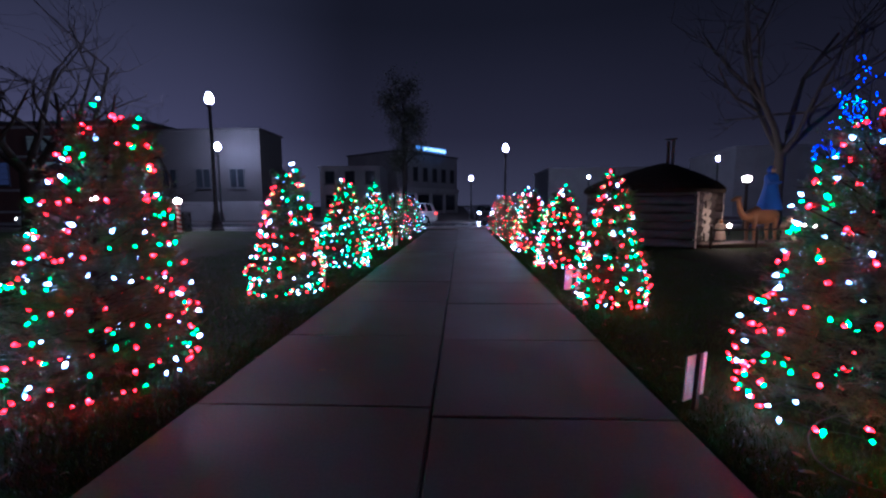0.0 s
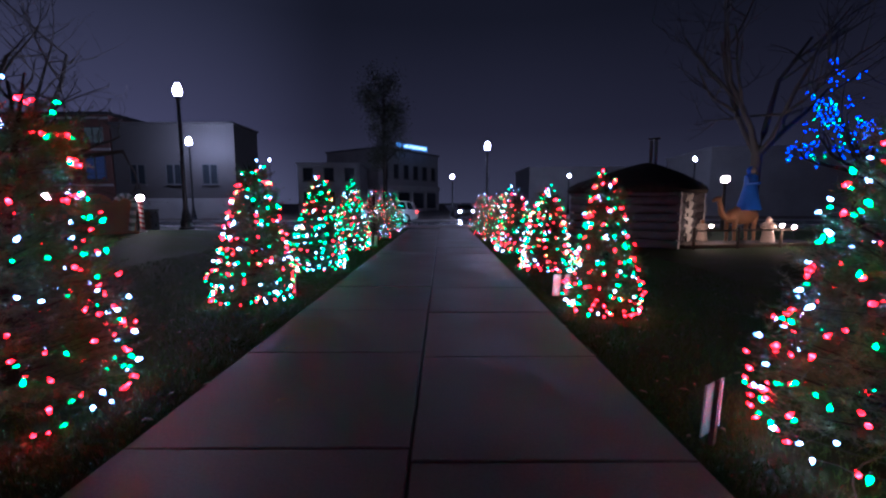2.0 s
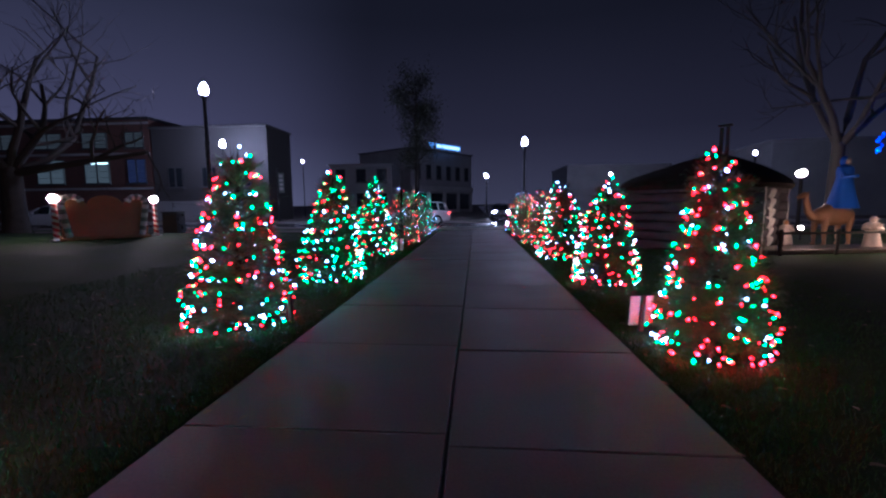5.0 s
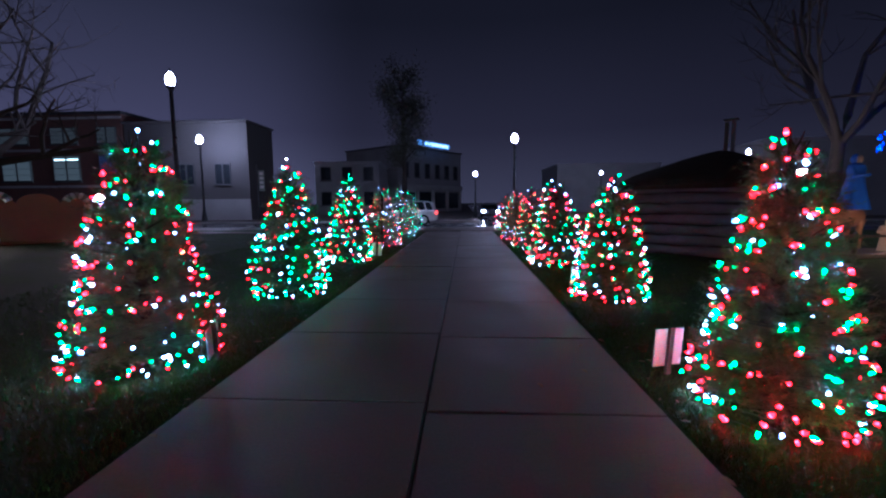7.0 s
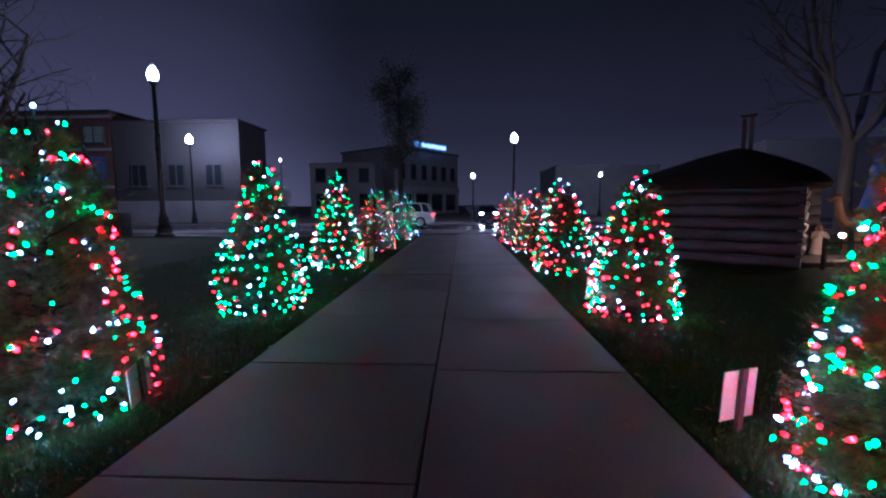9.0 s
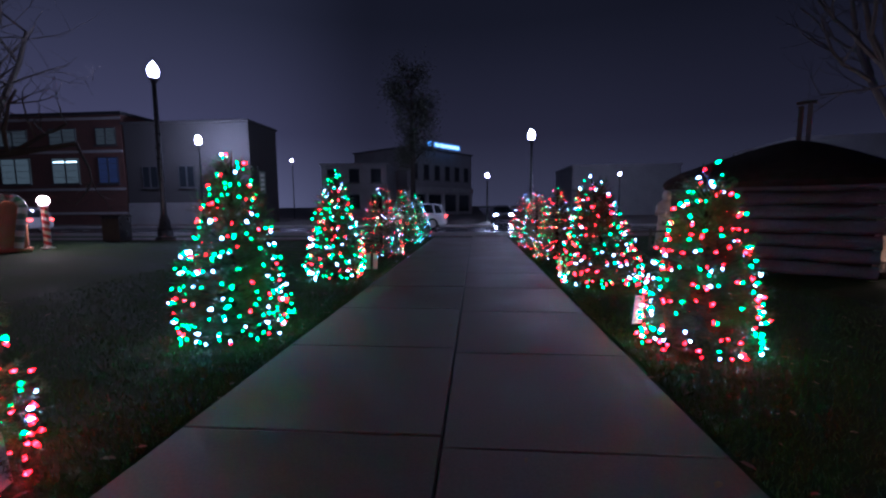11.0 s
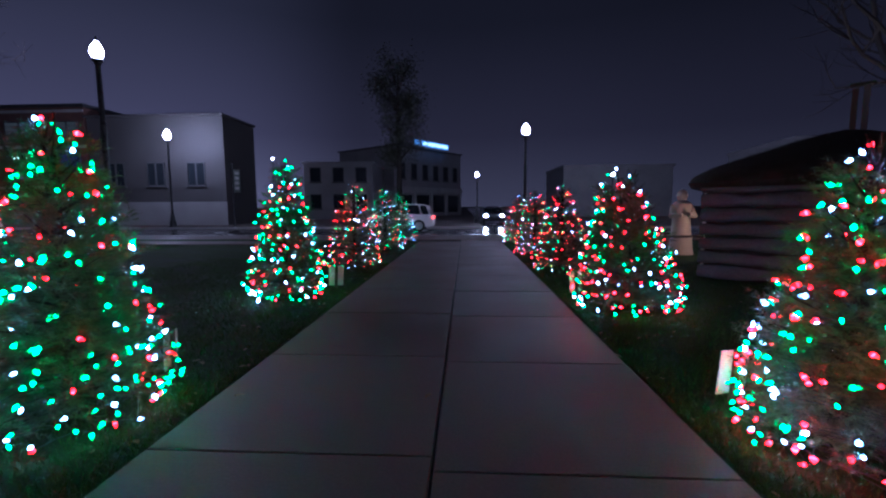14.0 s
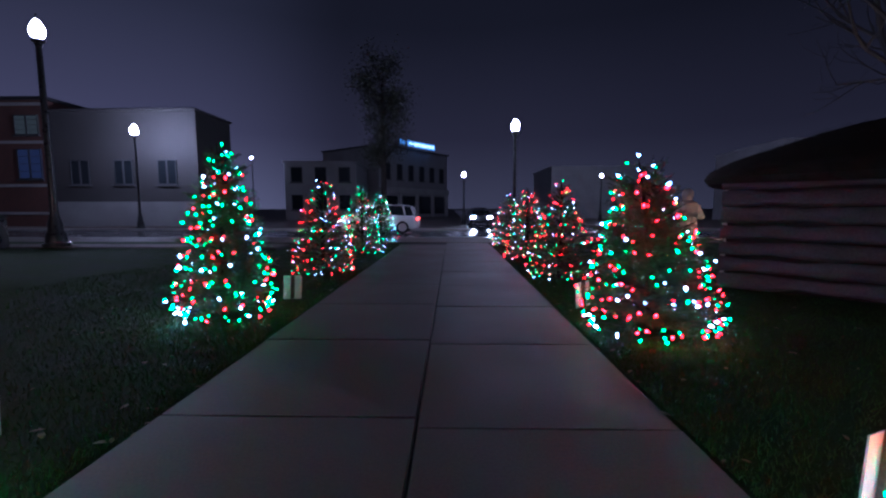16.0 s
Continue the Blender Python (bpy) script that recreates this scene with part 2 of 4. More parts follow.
# ---- mesh helpers ----
class Shape:
    """Collects vertices and faces of one mesh."""

    def __init__(self):
        self.v, self.f, self.k = [], [], []

    def add(self, verts, faces, k=0):
        o = len(self.v)
        self.v += [tuple(p) for p in verts]
        self.f += [tuple(i + o for i in q) for q in faces]
        self.k += [k] * len(faces)
        return self

    def box(self, x0, y0, z0, x1, y1, z1, bevel=0.0, k=0):
        b = min(bevel, (x1 - x0) / 3, (y1 - y0) / 3, (z1 - z0) / 3)
        if b <= 0:
            p = [(x, y, z) for z in (z0, z1) for y in (y0, y1) for x in (x0, x1)]
            return self.add(p, [(0, 2, 3, 1), (4, 5, 7, 6), (0, 1, 5, 4), (2, 6, 7, 3), (0, 4, 6, 2), (1, 3, 7, 5)], k)
        rings = []
        for z, d in ((z0, b), (z0 + b, 0), (z1 - b, 0), (z1, b)):
            rings.append([(x0 + d, y0 + d, z), (x1 - d, y0 + d, z), (x1 - d, y1 - d, z), (x0 + d, y1 - d, z)])
        return self.loft(rings, k=k)

    def loft(self, rings, caps=True, k=0):
        n = len(rings[0])
        verts = [p for r in rings for p in r]
        faces = []
        for i in range(len(rings) - 1):
            for j in range(n):
                a, b = i * n + j, i * n + (j + 1) % n
                faces.append((a, b, b + n, a + n))
        if caps:
            faces.append(tuple(range(n - 1, -1, -1)))
            faces.append(tuple((len(rings) - 1) * n + j for j in range(n)))
        return self.add(verts, faces, k)

    def lathe(self, profile, sides=16, centre=(0, 0), k=0):
        rings = [[(centre[0] + r * math.cos(2 * math.pi * j / sides), centre[1] + r * math.sin(2 * math.pi * j / sides), z)
                  for j in range(sides)] for r, z in profile]
        return self.loft(rings, k=k)

    def tube(self, pts, radii, sides=6, k=0, square=1.0):
        pts = [Vector(p) for p in pts]
        rings, up = [], Vector((0.31, 0.17, 0.93)).normalized()
        for i, p in enumerate(pts):
            d = (pts[min(i + 1, len(pts) - 1)] - pts[max(i - 1, 0)]).normalized()
            a = d.cross(up)
            a = a.normalized() if a.length > 1e-3 else d.orthogonal().normalized()
            c = d.cross(a)
            r = radii[i] if isinstance(radii, (list, tuple)) else radii
            ring = []
            for j in range(sides):
                u, v = math.cos(2 * math.pi * j / sides), math.sin(2 * math.pi * j / sides)
                u, v = math.copysign(abs(u) ** square, u), math.copysign(abs(v) ** square, v)
                ring.append(p + (a * u + c * v) * r)
            rings.append(ring)
        return self.loft(rings, k=k)

    def blob(self, c, r, sides=12, rings=8, k=0):
        pr = []
        for i in range(rings + 1):
            a = math.pi * i / rings
            pr.append((max(math.sin(a), 0.02), -math.cos(a)))
        return self.loft([[(c[0] + r[0] * q * math.cos(2 * math.pi * j / sides), c[1] + r[1] * q * math.sin(2 * math.pi * j / sides), c[2] + r[2] * z)
                           for j in range(sides)] for q, z in pr], k=k)

    def mesh(self, name, mats, smooth=False):
        me = bpy.data.meshes.new(name)
        me.from_pydata(self.v, [], self.f)
        for m in (mats if isinstance(mats, (list, tuple)) else [mats]):
            me.materials.append(m)
        me.polygons.foreach_set("material_index", self.k)
        if smooth:
            me.polygons.foreach_set("use_smooth", [True] * len(self.f))
            me.set_sharp_from_angle(angle=radians(42))
        me.update()
        return me


def part(name, shape, mat, parent=None, label="", smooth=False, at=None):
    me = shape if isinstance(shape, bpy.types.Mesh) else shape.mesh(name, mat, smooth)
    ob = new(name, me)
    if parent is not None:
        ob.parent = parent
    if at is not None:
        ob.matrix_basis = at if isinstance(at, Matrix) else Matrix.Translation(at)
    if label:
        tagged(ob, label)
    return ob


def thing(name, x, y, z, turn=0, label="", category="", group="", kind=""):
    ob = new(name)
    ob.matrix_basis = pose(x, y, z, 0, 0, turn)
    ob.empty_display_size = 0.2
    return tagged(ob, label, category, group, kind)


def smooth_step(a, b, x):
    t = min(max((x - a) / (b - a), 0.0), 1.0)
    return t * t * (3 - 2 * t)


PL, PC, PR = -1.31, 0.42, 2.07      # edges and middle joint of the path
SLAB = 1.6
ROAD0, ROAD1 = 24.6, 33.0


def gz(x, y):
    """Height of the ground: flat by the path, a low rise under the lawn on one side, a dip below the road bed."""
    rise = 0.57 * smooth_step(-3.2, -8.6, x)
    rise *= 1 - 0.8 * smooth_step(11.0, 18.2, y)
    bump = 0.018 * noise.noise(Vector((x * 0.7, y * 0.7, 0))) if y < 24 else 0
    edge = min(abs(x - PL), abs(x - PR))
    z = rise + bump * smooth_step(0, 0.6, edge) - 0.015
    if y > 21.4:
        z = min(z, -0.03)
    if PL - 0.02 < x < PR + 0.02 and y < 25:
        z = -0.06
    if y > 24.2:
        z = -0.25
    return z


# ---- setting: ground, path, road ----
def build_ground():
    xs = sorted(set([-400, -200, -110, -70] + [-50 + 2 * i for i in range(20)] + [-10 + 0.5 * i for i in range(17)]
                    + [PL - 0.03, PL + 0.03, PR - 0.03, PR + 0.03] + [2.5 + 0.5 * i for i in range(16)] + [12 + 2 * i for i in range(20)] + [70, 110, 200, 400]))
    ys = sorted(set([-400, -150, -60, -30, -15] + [-8 + 0.5 * i for i in range(64)] + [24.1, 24.3, 30, 45, 70, 110, 200, 400, 900]))
    s = Shape()
    n = len(xs)
    s.v = [(x, y, gz(x, y)) for y in ys for x in xs]
    s.f = [(j * n + i, j * n + i + 1, (j + 1) * n + i + 1, (j + 1) * n + i) for j in range(len(ys) - 1) for i in range(n - 1)]
    s.k = [0] * len(s.f)
    g = part("ground", s, SOIL, smooth=True)
    tagged(g, "dark damp lawn of short winter grass", "ground", kind="structure")
    return g


ground = build_ground()

road = part("road", Shape().box(-300, ROAD0, -0.3, 300, ROAD1, -0.12).box(2.0, ROAD1 - 0.001, -0.3, 11.6, 300, -0.124), ASPHALT)
tagged(road, "wet black asphalt street with a side street", "road", kind="structure")
far_walk = part("pavement_far", Shape().box(-300, ROAD1 + 0.16, -0.24, 1.82, 300, 0.0, 0.02).box(11.78, ROAD1 + 0.16, -0.24, 300, 300, 0.0, 0.02), CONCRETE)
tagged(far_walk, "grey concrete pavement across the street", "pavement", kind="structure")


def kerb(name, x0, x1, y0, y1):
    s = Shape().box(x0, y0, -0.28, x1, y1, 0.02, 0.03)
    return tagged(part(name, s, STONE), "pale concrete kerb along the street", "kerb", kind="structure")


kerb("kerb_near", -300, 300, ROAD0 - 0.16, ROAD0)
kerb("kerb_far_west", -300, 1.9, ROAD1, ROAD1 + 0.16)
kerb("kerb_far_east", 11.7, 300, ROAD1, ROAD1 + 0.16)


def build_walks():
    bed = part("pavement_bed", Shape().box(PL - 0.012, -12, -0.20, PR + 0.012, 21.6, -0.028), JOINT)
    tagged(bed, "two columns of damp concrete slabs forming a footpath", "footpath", kind="structure")
    wbed = part("pavement_near", Shape().box(-120, 18.5, -0.15, -5.0, 19.7, 0.095).box(-120, 21.7, -0.2, 120, 24.42, -0.02), JOINT)
    tagged(wbed, "pale damp concrete pavement strips beside the street", "pavement", kind="structure")
    return bed, wbed


path_bed, walk_bed = build_walks()


# ---- christmas trees with light strings ----
def bulb_mesh(color):
    s = Shape()
    s.lathe([(0.004, -0.034), (0.011, -0.032), (0.011, -0.008)], 8, k=1)
    prof = [(0.010, -0.010), (0.0185, 0.004), (0.0195, 0.016), (0.013, 0.034), (0.003, 0.046)]
    first = len(s.f)
    s.lathe(prof, 8, k=0)
    for i in range(8):
        s.k[first + 8 + i] = 2
    return s.mesh("light_bulb", [BULBMATS[color], SOCKET, BULBCORES[color]], True)


BULBS = {c: bulb_mesh(c) for c in ("red", "green", "white", "blue")}


def crown_radius(u, r):
    u = min(max(u, 0.0), 1.0)
    return r * (1 - u) ** 0.70 * (0.86 + 0.14 * smooth_step(0.0, 0.12, u)) * 0.90 + 0.03


def needle_mesh(rng, h, r, branches, sprigs, needles, lumps):
    """The crown: boughs with side sprigs, each sprig set all round with flat needles."""
    nb = branches
    u = 1 - np.sqrt(rng.random(nb) * 0.985 + 0.004)
    u = 0.01 + 0.985 * u
    ang = rng.random(nb) * 2 * np.pi
    lump = 1 + 0.06 * np.sin(ang * 2 + lumps[0] + u * 5) + 0.06 * np.sin(ang * 5 + lumps[1] - u * 11)
    reach = np.array([crown_radius(a, r) for a in u]) * lump * (0.68 + 0.34 * rng.random(nb))
    z0 = h * (0.035 + 0.93 * u)
    rise = 0.10 + 0.55 * u + 0.18 * rng.standard_normal(nb)
    out = np.stack([np.cos(ang), np.sin(ang), rise], 1)
    start = np.stack([np.zeros(nb), np.zeros(nb), z0], 1)
    start[:, 2] = np.maximum(0.10, z0 - reach * rise * 0.5)
    # sprigs along each bough
    f = 0.30 + 0.72 * rng.random((nb, sprigs))
    base = start[:, None, :] + out[:, None, :] * (reach[:, None] * f)[:, :, None]
    side = np.stack([-np.sin(ang), np.cos(ang), np.zeros(nb)], 1)
    sgn = rng.standard_normal((nb, sprigs)) * 0.8
    d = out[:, None, :] * 0.9 + side[:, None, :] * sgn[:, :, None] + rng.standard_normal((nb, sprigs, 3)) * 0.25
    d /= np.linalg.norm(d, axis=2, keepdims=True)
    ln = 0.09 + 0.10 * rng.random((nb, sprigs))
    base = base.reshape(-1, 3)
    d = d.reshape(-1, 3)
    ln = ln.reshape(-1)
    base[:, 2] = np.maximum(base[:, 2], 0.05)
    ns = len(base)
    # needles
    g = rng.random((ns, needles))
    root = base[:, None, :] + d[:, None, :] * (ln[:, None] * g)[:, :, None]
    rv = rng.standard_normal((ns, needles, 3))
    rv -= (rv * d[:, None, :]).sum(2, keepdims=True) * d[:, None, :]
    rv /= np.linalg.norm(rv, axis=2, keepdims=True)
    nd = d[:, None, :] * 0.75 + rv * 0.8
    nl = 0.026 + 0.022 * rng.random((ns, needles, 1))
    wv = np.cross(nd, rv + 0.3)
    wv /= np.linalg.norm(wv, axis=2, keepdims=True)
    w = 0.0028
    v = np.stack([root - wv * w, root + wv * w, root + nd * nl], 2).reshape(-1, 3)
    # a thin twig triangle down every sprig
    tw = np.cross(d, np.array([0.2, 0.1, 1.0]))
    tw /= np.linalg.norm(tw, axis=1, keepdims=True)
    v2 = np.stack([base - d * 0.05 - tw * 0.004, base - d * 0.05 + tw * 0.004, base + d * ln[:, None]], 1).reshape(-1, 3)
    v = np.concatenate([v, v2])
    v[:, 2] = np.maximum(v[:, 2], 0.012)
    me = bpy.data.meshes.new("crown")
    nf = len(v) // 3
    me.vertices.add(len(v))
    me.vertices.foreach_set("co", v.astype(np.float32).ravel())
    me.loops.add(nf * 3)
    me.loops.foreach_set("vertex_index", np.arange(nf * 3, dtype=np.int32))
    me.polygons.add(nf)
    me.polygons.foreach_set("loop_start", np.arange(0, nf * 3, 3, dtype=np.int32))
    me.materials.append(NEEDLES)
    me.update(calc_edges=True)
    return me


def christmas_tree(x, y, h, r, seed, mix, lean=(0, 0), near=True, label=""):
    rng = np.random.default_rng(seed)
    t = thing("christmas_tree", x, y, 0, 0, label, "christmas tree", "christmas trees along the path")
    s = Shape()
    s.tube([(0, 0, -0.02), (0.01, 0, h * 0.4), (lean[0] * 0.6, lean[1] * 0.6, h * 0.75), (lean[0], lean[1], h * 0.985)], [0.05, 0.036, 0.02, 0.006], 8)
    part("trunk", s, BARK, t, smooth=True)
    s = Shape()
    for i in range(70):
        u = (i + 0.5) / 70
        a = i * 2.39996
        rr = crown_radius(u, r) * 0.86
        z0 = max(0.12, h * (0.03 + 0.9 * u) - rr * 0.12)
        z1 = min(h * (0.06 + 0.93 * u) + rr * 0.25 * u, h)
        s.tube([(0, 0, z0), (rr * 0.55 * math.cos(a), rr * 0.55 * math.sin(a), (z0 + z1) / 2), (rr * math.cos(a), rr * math.sin(a), z1)], [0.011, 0.007, 0.003], 4)
    tagged(part("brushwood", s, BARK, t), kind="stuff")
    lumps = rng.random(2) * 6.28
    me = needle_mesh(rng, h, r, 520 if near else 300, 8, 20 if near else 12, lumps)
    if lean != (0, 0):
        co = np.empty(len(me.vertices) * 3, np.float32)
        me.vertices.foreach_get("co", co)
        co = co.reshape(-1, 3)
        q = np.clip(co[:, 2] / h, 0, 1) ** 1.5
        co[:, 0] += lean[0] * q
        co[:, 1] += lean[1] * q
        me.vertices.foreach_set("co", co.ravel())
    part("crown", me, None, t)
    # the light string winds up round the crown
    n, turns = (298, 12) if near else (210, 10)
    pts, cols = [], []
    names = list(mix)
    wts = np.array([mix[k] for k in names], float)
    wts /= wts.sum()
    low = 38 if near else 24
    for i in range(n):
        f = max(i + 0.5 - low, 0.5) / (n - low)
        u = 1 - (max(1 - f, 0)) ** 0.61 * 0.99
        u = 0.01 + 0.98 * min(max(u + rng.normal() * 0.018, 0), 0.995)
        a = turns * 2 * math.pi * (u ** 0.9) + rng.normal() * 0.22
        lump = 1 + 0.06 * math.sin(a * 2 + lumps[0] + u * 5) + 0.06 * math.sin(a * 5 + lumps[1] - u * 11)
        rr = crown_radius(u, r) * lump * (0.92 + 0.16 * rng.random())
        z = max(0.045, h * (0.03 + 0.965 * u) + rng.normal() * 0.025)
        if i < low:
            a = i * 2 * math.pi / low + rng.normal() * 0.08
            rr = crown_radius(0.0, r) * (0.95 + 0.12 * rng.random())
            z = 0.03 + 0.09 * rng.random()
        q = min(max(z / h, 0), 1) ** 1.5
        pts.append(Vector((rr * math.cos(a) + lean[0] * q, rr * math.sin(a) + lean[1] * q, z)))
        cols.append(names[int(rng.choice(len(names), p=wts))])
    s = Shape()
    run = []
    for p, q in zip(pts, pts[1:]):
        run += [p * 0.985, (p + q) * 0.485 + Vector((0, 0, 0.01))]
    s.tube(run, 0.003, 3)
    string = part("light_string", s, WIRE, t, "green wire with glowing coloured bulbs")
    for p, c in zip(pts, cols):
        o = new("light_bulb", BULBS[c])
        o.parent = string
        outw = Vector((p.x, p.y, 0.3 * rng.normal())).normalized()
        dirv = (outw + Vector(rng.normal(size=3)) * 0.7).normalized()
        k = (0.50 if near else 0.26) + (0.26 if near else 0.17) * rng.random()
        o.matrix_basis = Matrix.LocRotScale(p, dirv.to_track_quat("Z", "Y"), (k * 0.9, k * 0.9, k * 1.15))
    return t


MIXED = {"red": 0.48, "green": 0.28, "white": 0.24}
WHITER = {"red": 0.38, "green": 0.29, "white": 0.33}
EVEN = {"red": 0.42, "green": 0.36, "white": 0.22}
REDDER = {"red": 0.50, "green": 0.29, "white": 0.21}
GREENER = {"red": 0.22, "green": 0.58, "white": 0.20}
LM = "small cut fir with red, green and white lights beside the path"
LR = "small cut fir wrapped mostly in red lights beside the path"
LG = "small cut fir wrapped mostly in green lights beside the path"
christmas_tree(-2.42, 0.46, 2.32, 0.82, 11, MIXED, (0.36, -0.03), True, LM)
christmas_tree(-2.28, 3.94, 2.12, 0.71, 12, MIXED, (0.12, -0.05), True, LM)
christmas_tree(-2.12, 6.76, 2.08, 0.65, 13, GREENER, (0.08, 0), True, LG)
christmas_tree(-2.26, 10.56, 2.20, 0.63, 14, GREENER, (0.07, 0), True, LG)
christmas_tree(-2.12, 14.15, 2.05, 0.76, 15, MIXED, (0.04, 0), False, LM)
christmas_tree(-2.12, 18.05, 2.12, 0.74, 16, GREENER, (0, 0), False, LG)
christmas_tree(-2.12, 21.30, 2.05, 0.74, 17, GREENER, (0, 0), False, LG)
christmas_tree(3.28, -0.03, 2.06, 0.83, 21, WHITER, (0, 0), True, LM)
christmas_tree(2.77, 3.13, 1.92, 0.51, 22, REDDER, (-0.03, 0), True, LR)
christmas_tree(2.87, 6.63, 1.85, 0.65, 23, EVEN, (0.03, 0), True, LR)
christmas_tree(2.89, 10.08, 1.97, 0.83, 24, EVEN, (-0.20, 0), True, LR)
christmas_tree(2.74, 13.45, 1.93, 0.70, 25, REDDER, (0, 0), False, LR)
christmas_tree(2.70, 16.80, 1.95, 0.72, 26, REDDER, (0, 0), False, LR)
christmas_tree(2.68, 20.20, 1.90, 0.74, 27, REDDER, (0, 0), False, LR)


# ---- placards beside the trees ----
def placard(x, y, z, turn, tilt, w=0.25, h=0.34):
    t = thing("placard", x, y, z, turn, "small white board on a wooden stake in the lawn", "sign", "placards beside the trees")
    m = pose(0, 0, 0, 0, tilt, 0)
    part("panel", Shape().box(-w / 2, -0.004, 0.035, w / 2, 0.004, 0.035 + h, 0.002), WHITEPAINT, t, at=m)
    part("stake", Shape().box(-0.028, -0.030, -0.12, 0.028, -0.006, 0.05 + h, 0.005), DARKWOOD, t, "brown wooden stake", at=m)
    return t


placard(2.25, 0.08, 0.02, 40, 7, 0.33, 0.31)
placard(2.40, 3.83, 0.02, 26, 4, 0.33, 0.32)
placard(2.55, 7.20, 0.02, 27, 6, 0.33, 0.32)
placard(2.42, 10.95, 0.0, 30, -5)
placard(-1.66, 3.98, 0.02, 104, -6, 0.30, 0.28)
placard(-1.96, 7.52, 0.02, 108, 4, 0.30, 0.30)
placard(-1.72, 11.38, 0.0, 20, 3)


# ---- street lamps ----
def street_lamp(x, y, top, z0=0.0, scale=1.0, globe=1.0):
    t = thing("street_lamp", x, y, z0, 0, "black iron lamp post with a glowing white acorn globe", "street lamp", "street lamps round the square")
    hgt = top - z0
    k = scale
    s = Shape()
    s.lathe([(0.30 * k, 0), (0.30 * k, 0.10), (0.24 * k, 0.14), (0.22 * k, 0.42), (0.17 * k, 0.50), (0.16 * k, 0.78), (0.115 * k, 0.92), (0.105 * k, 1.05)], 16)
    part("base", s, IRON, t, smooth=True)
    s = Shape()
    s.lathe([(0.095 * k, 1.0), (0.09 * k, 1.3), (0.075 * k, hgt * 0.6), (0.065 * k, hgt - 0.62), (0.09 * k, hgt - 0.60), (0.09 * k, hgt - 0.54), (0.06 * k, hgt - 0.52)], 12)
    part("pole", s, IRON, t, smooth=True)
    s = Shape()
    s.lathe([(0.10, hgt - 0.53), (0.17, hgt - 0.50), (0.18, hgt - 0.44), (0.13, hgt - 0.38)], 16)
    part("fitter", s, IRON, t, smooth=True)
    s = Shape()
    s.lathe([(0.11, hgt - 0.38), (0.175, hgt - 0.31), (0.22, hgt - 0.19), (0.215, hgt - 0.07), (0.17, hgt + 0.06), (0.11, hgt + 0.16), (0.06, hgt + 0.25)], 16)
    s.v = [(px * globe, py * globe, hgt - 0.38 + (pz - hgt + 0.38) * globe) for px, py, pz in s.v]
    part("globe", s, LAMPGLOW, t, "glowing white acorn globe", smooth=True)
    s = Shape()
    s.lathe([(0.09, hgt + 0.245), (0.08, hgt + 0.28), (0.035, hgt + 0.32), (0.03, hgt + 0.36), (0.045, hgt + 0.39), (0.008, hgt + 0.48)], 12)
    s.v = [(px * globe, py * globe, hgt - 0.38 + (pz - hgt + 0.38) * globe) for px, py, pz in s.v]
    part("finial", s, IRON, t, smooth=True)
    return t


for lx, ly, lz, lb in ((-12.41, 18.74, 7.10, 0.13), (-21.0, 33.7, 6.77, 0.0), (3.42, 24.05, 5.13, 0.02), (16.4, 49.9, 4.96, 0.0), (22.8, 34.6, 5.45, 0.0), (1.62, 40.0, 4.30, 0.0)):
    street_lamp(lx, ly, lz, lb, 1.25 if lb > 0.1 else 1.0, 0.86 if lb > 0.1 else (1.0 if lx < -15 else (0.72 if ly < 30 else 0.55)))



def litter_bin(x, y, turn):
    t = thing("litter_bin", x, y, gz(x, y), turn, "square black slatted litter bin beside the lamp post", "litter bin")
    part("body", Shape().box(-0.33, -0.33, 0.05, 0.33, 0.33, 0.98, 0.03), IRON, t)
    for i in range(7):
        a = -0.29 + i * 0.0967
        for sgn in (-1, 1):
            part("slat", Shape().box(a - 0.03, sgn * 0.345 - 0.012, 0.08, a + 0.03, sgn * 0.345 + 0.012, 0.94, 0.006), DARKWOOD, t)
    part("lid", Shape().box(-0.37, -0.37, 0.985, 0.37, 0.37, 1.06, 0.025), IRON, t)
    part("foot", Shape().box(-0.28, -0.28, 0, 0.28, 0.28, 0.05), IRON, t)
    return t


litter_bin(-13.75, 17.85, 6)


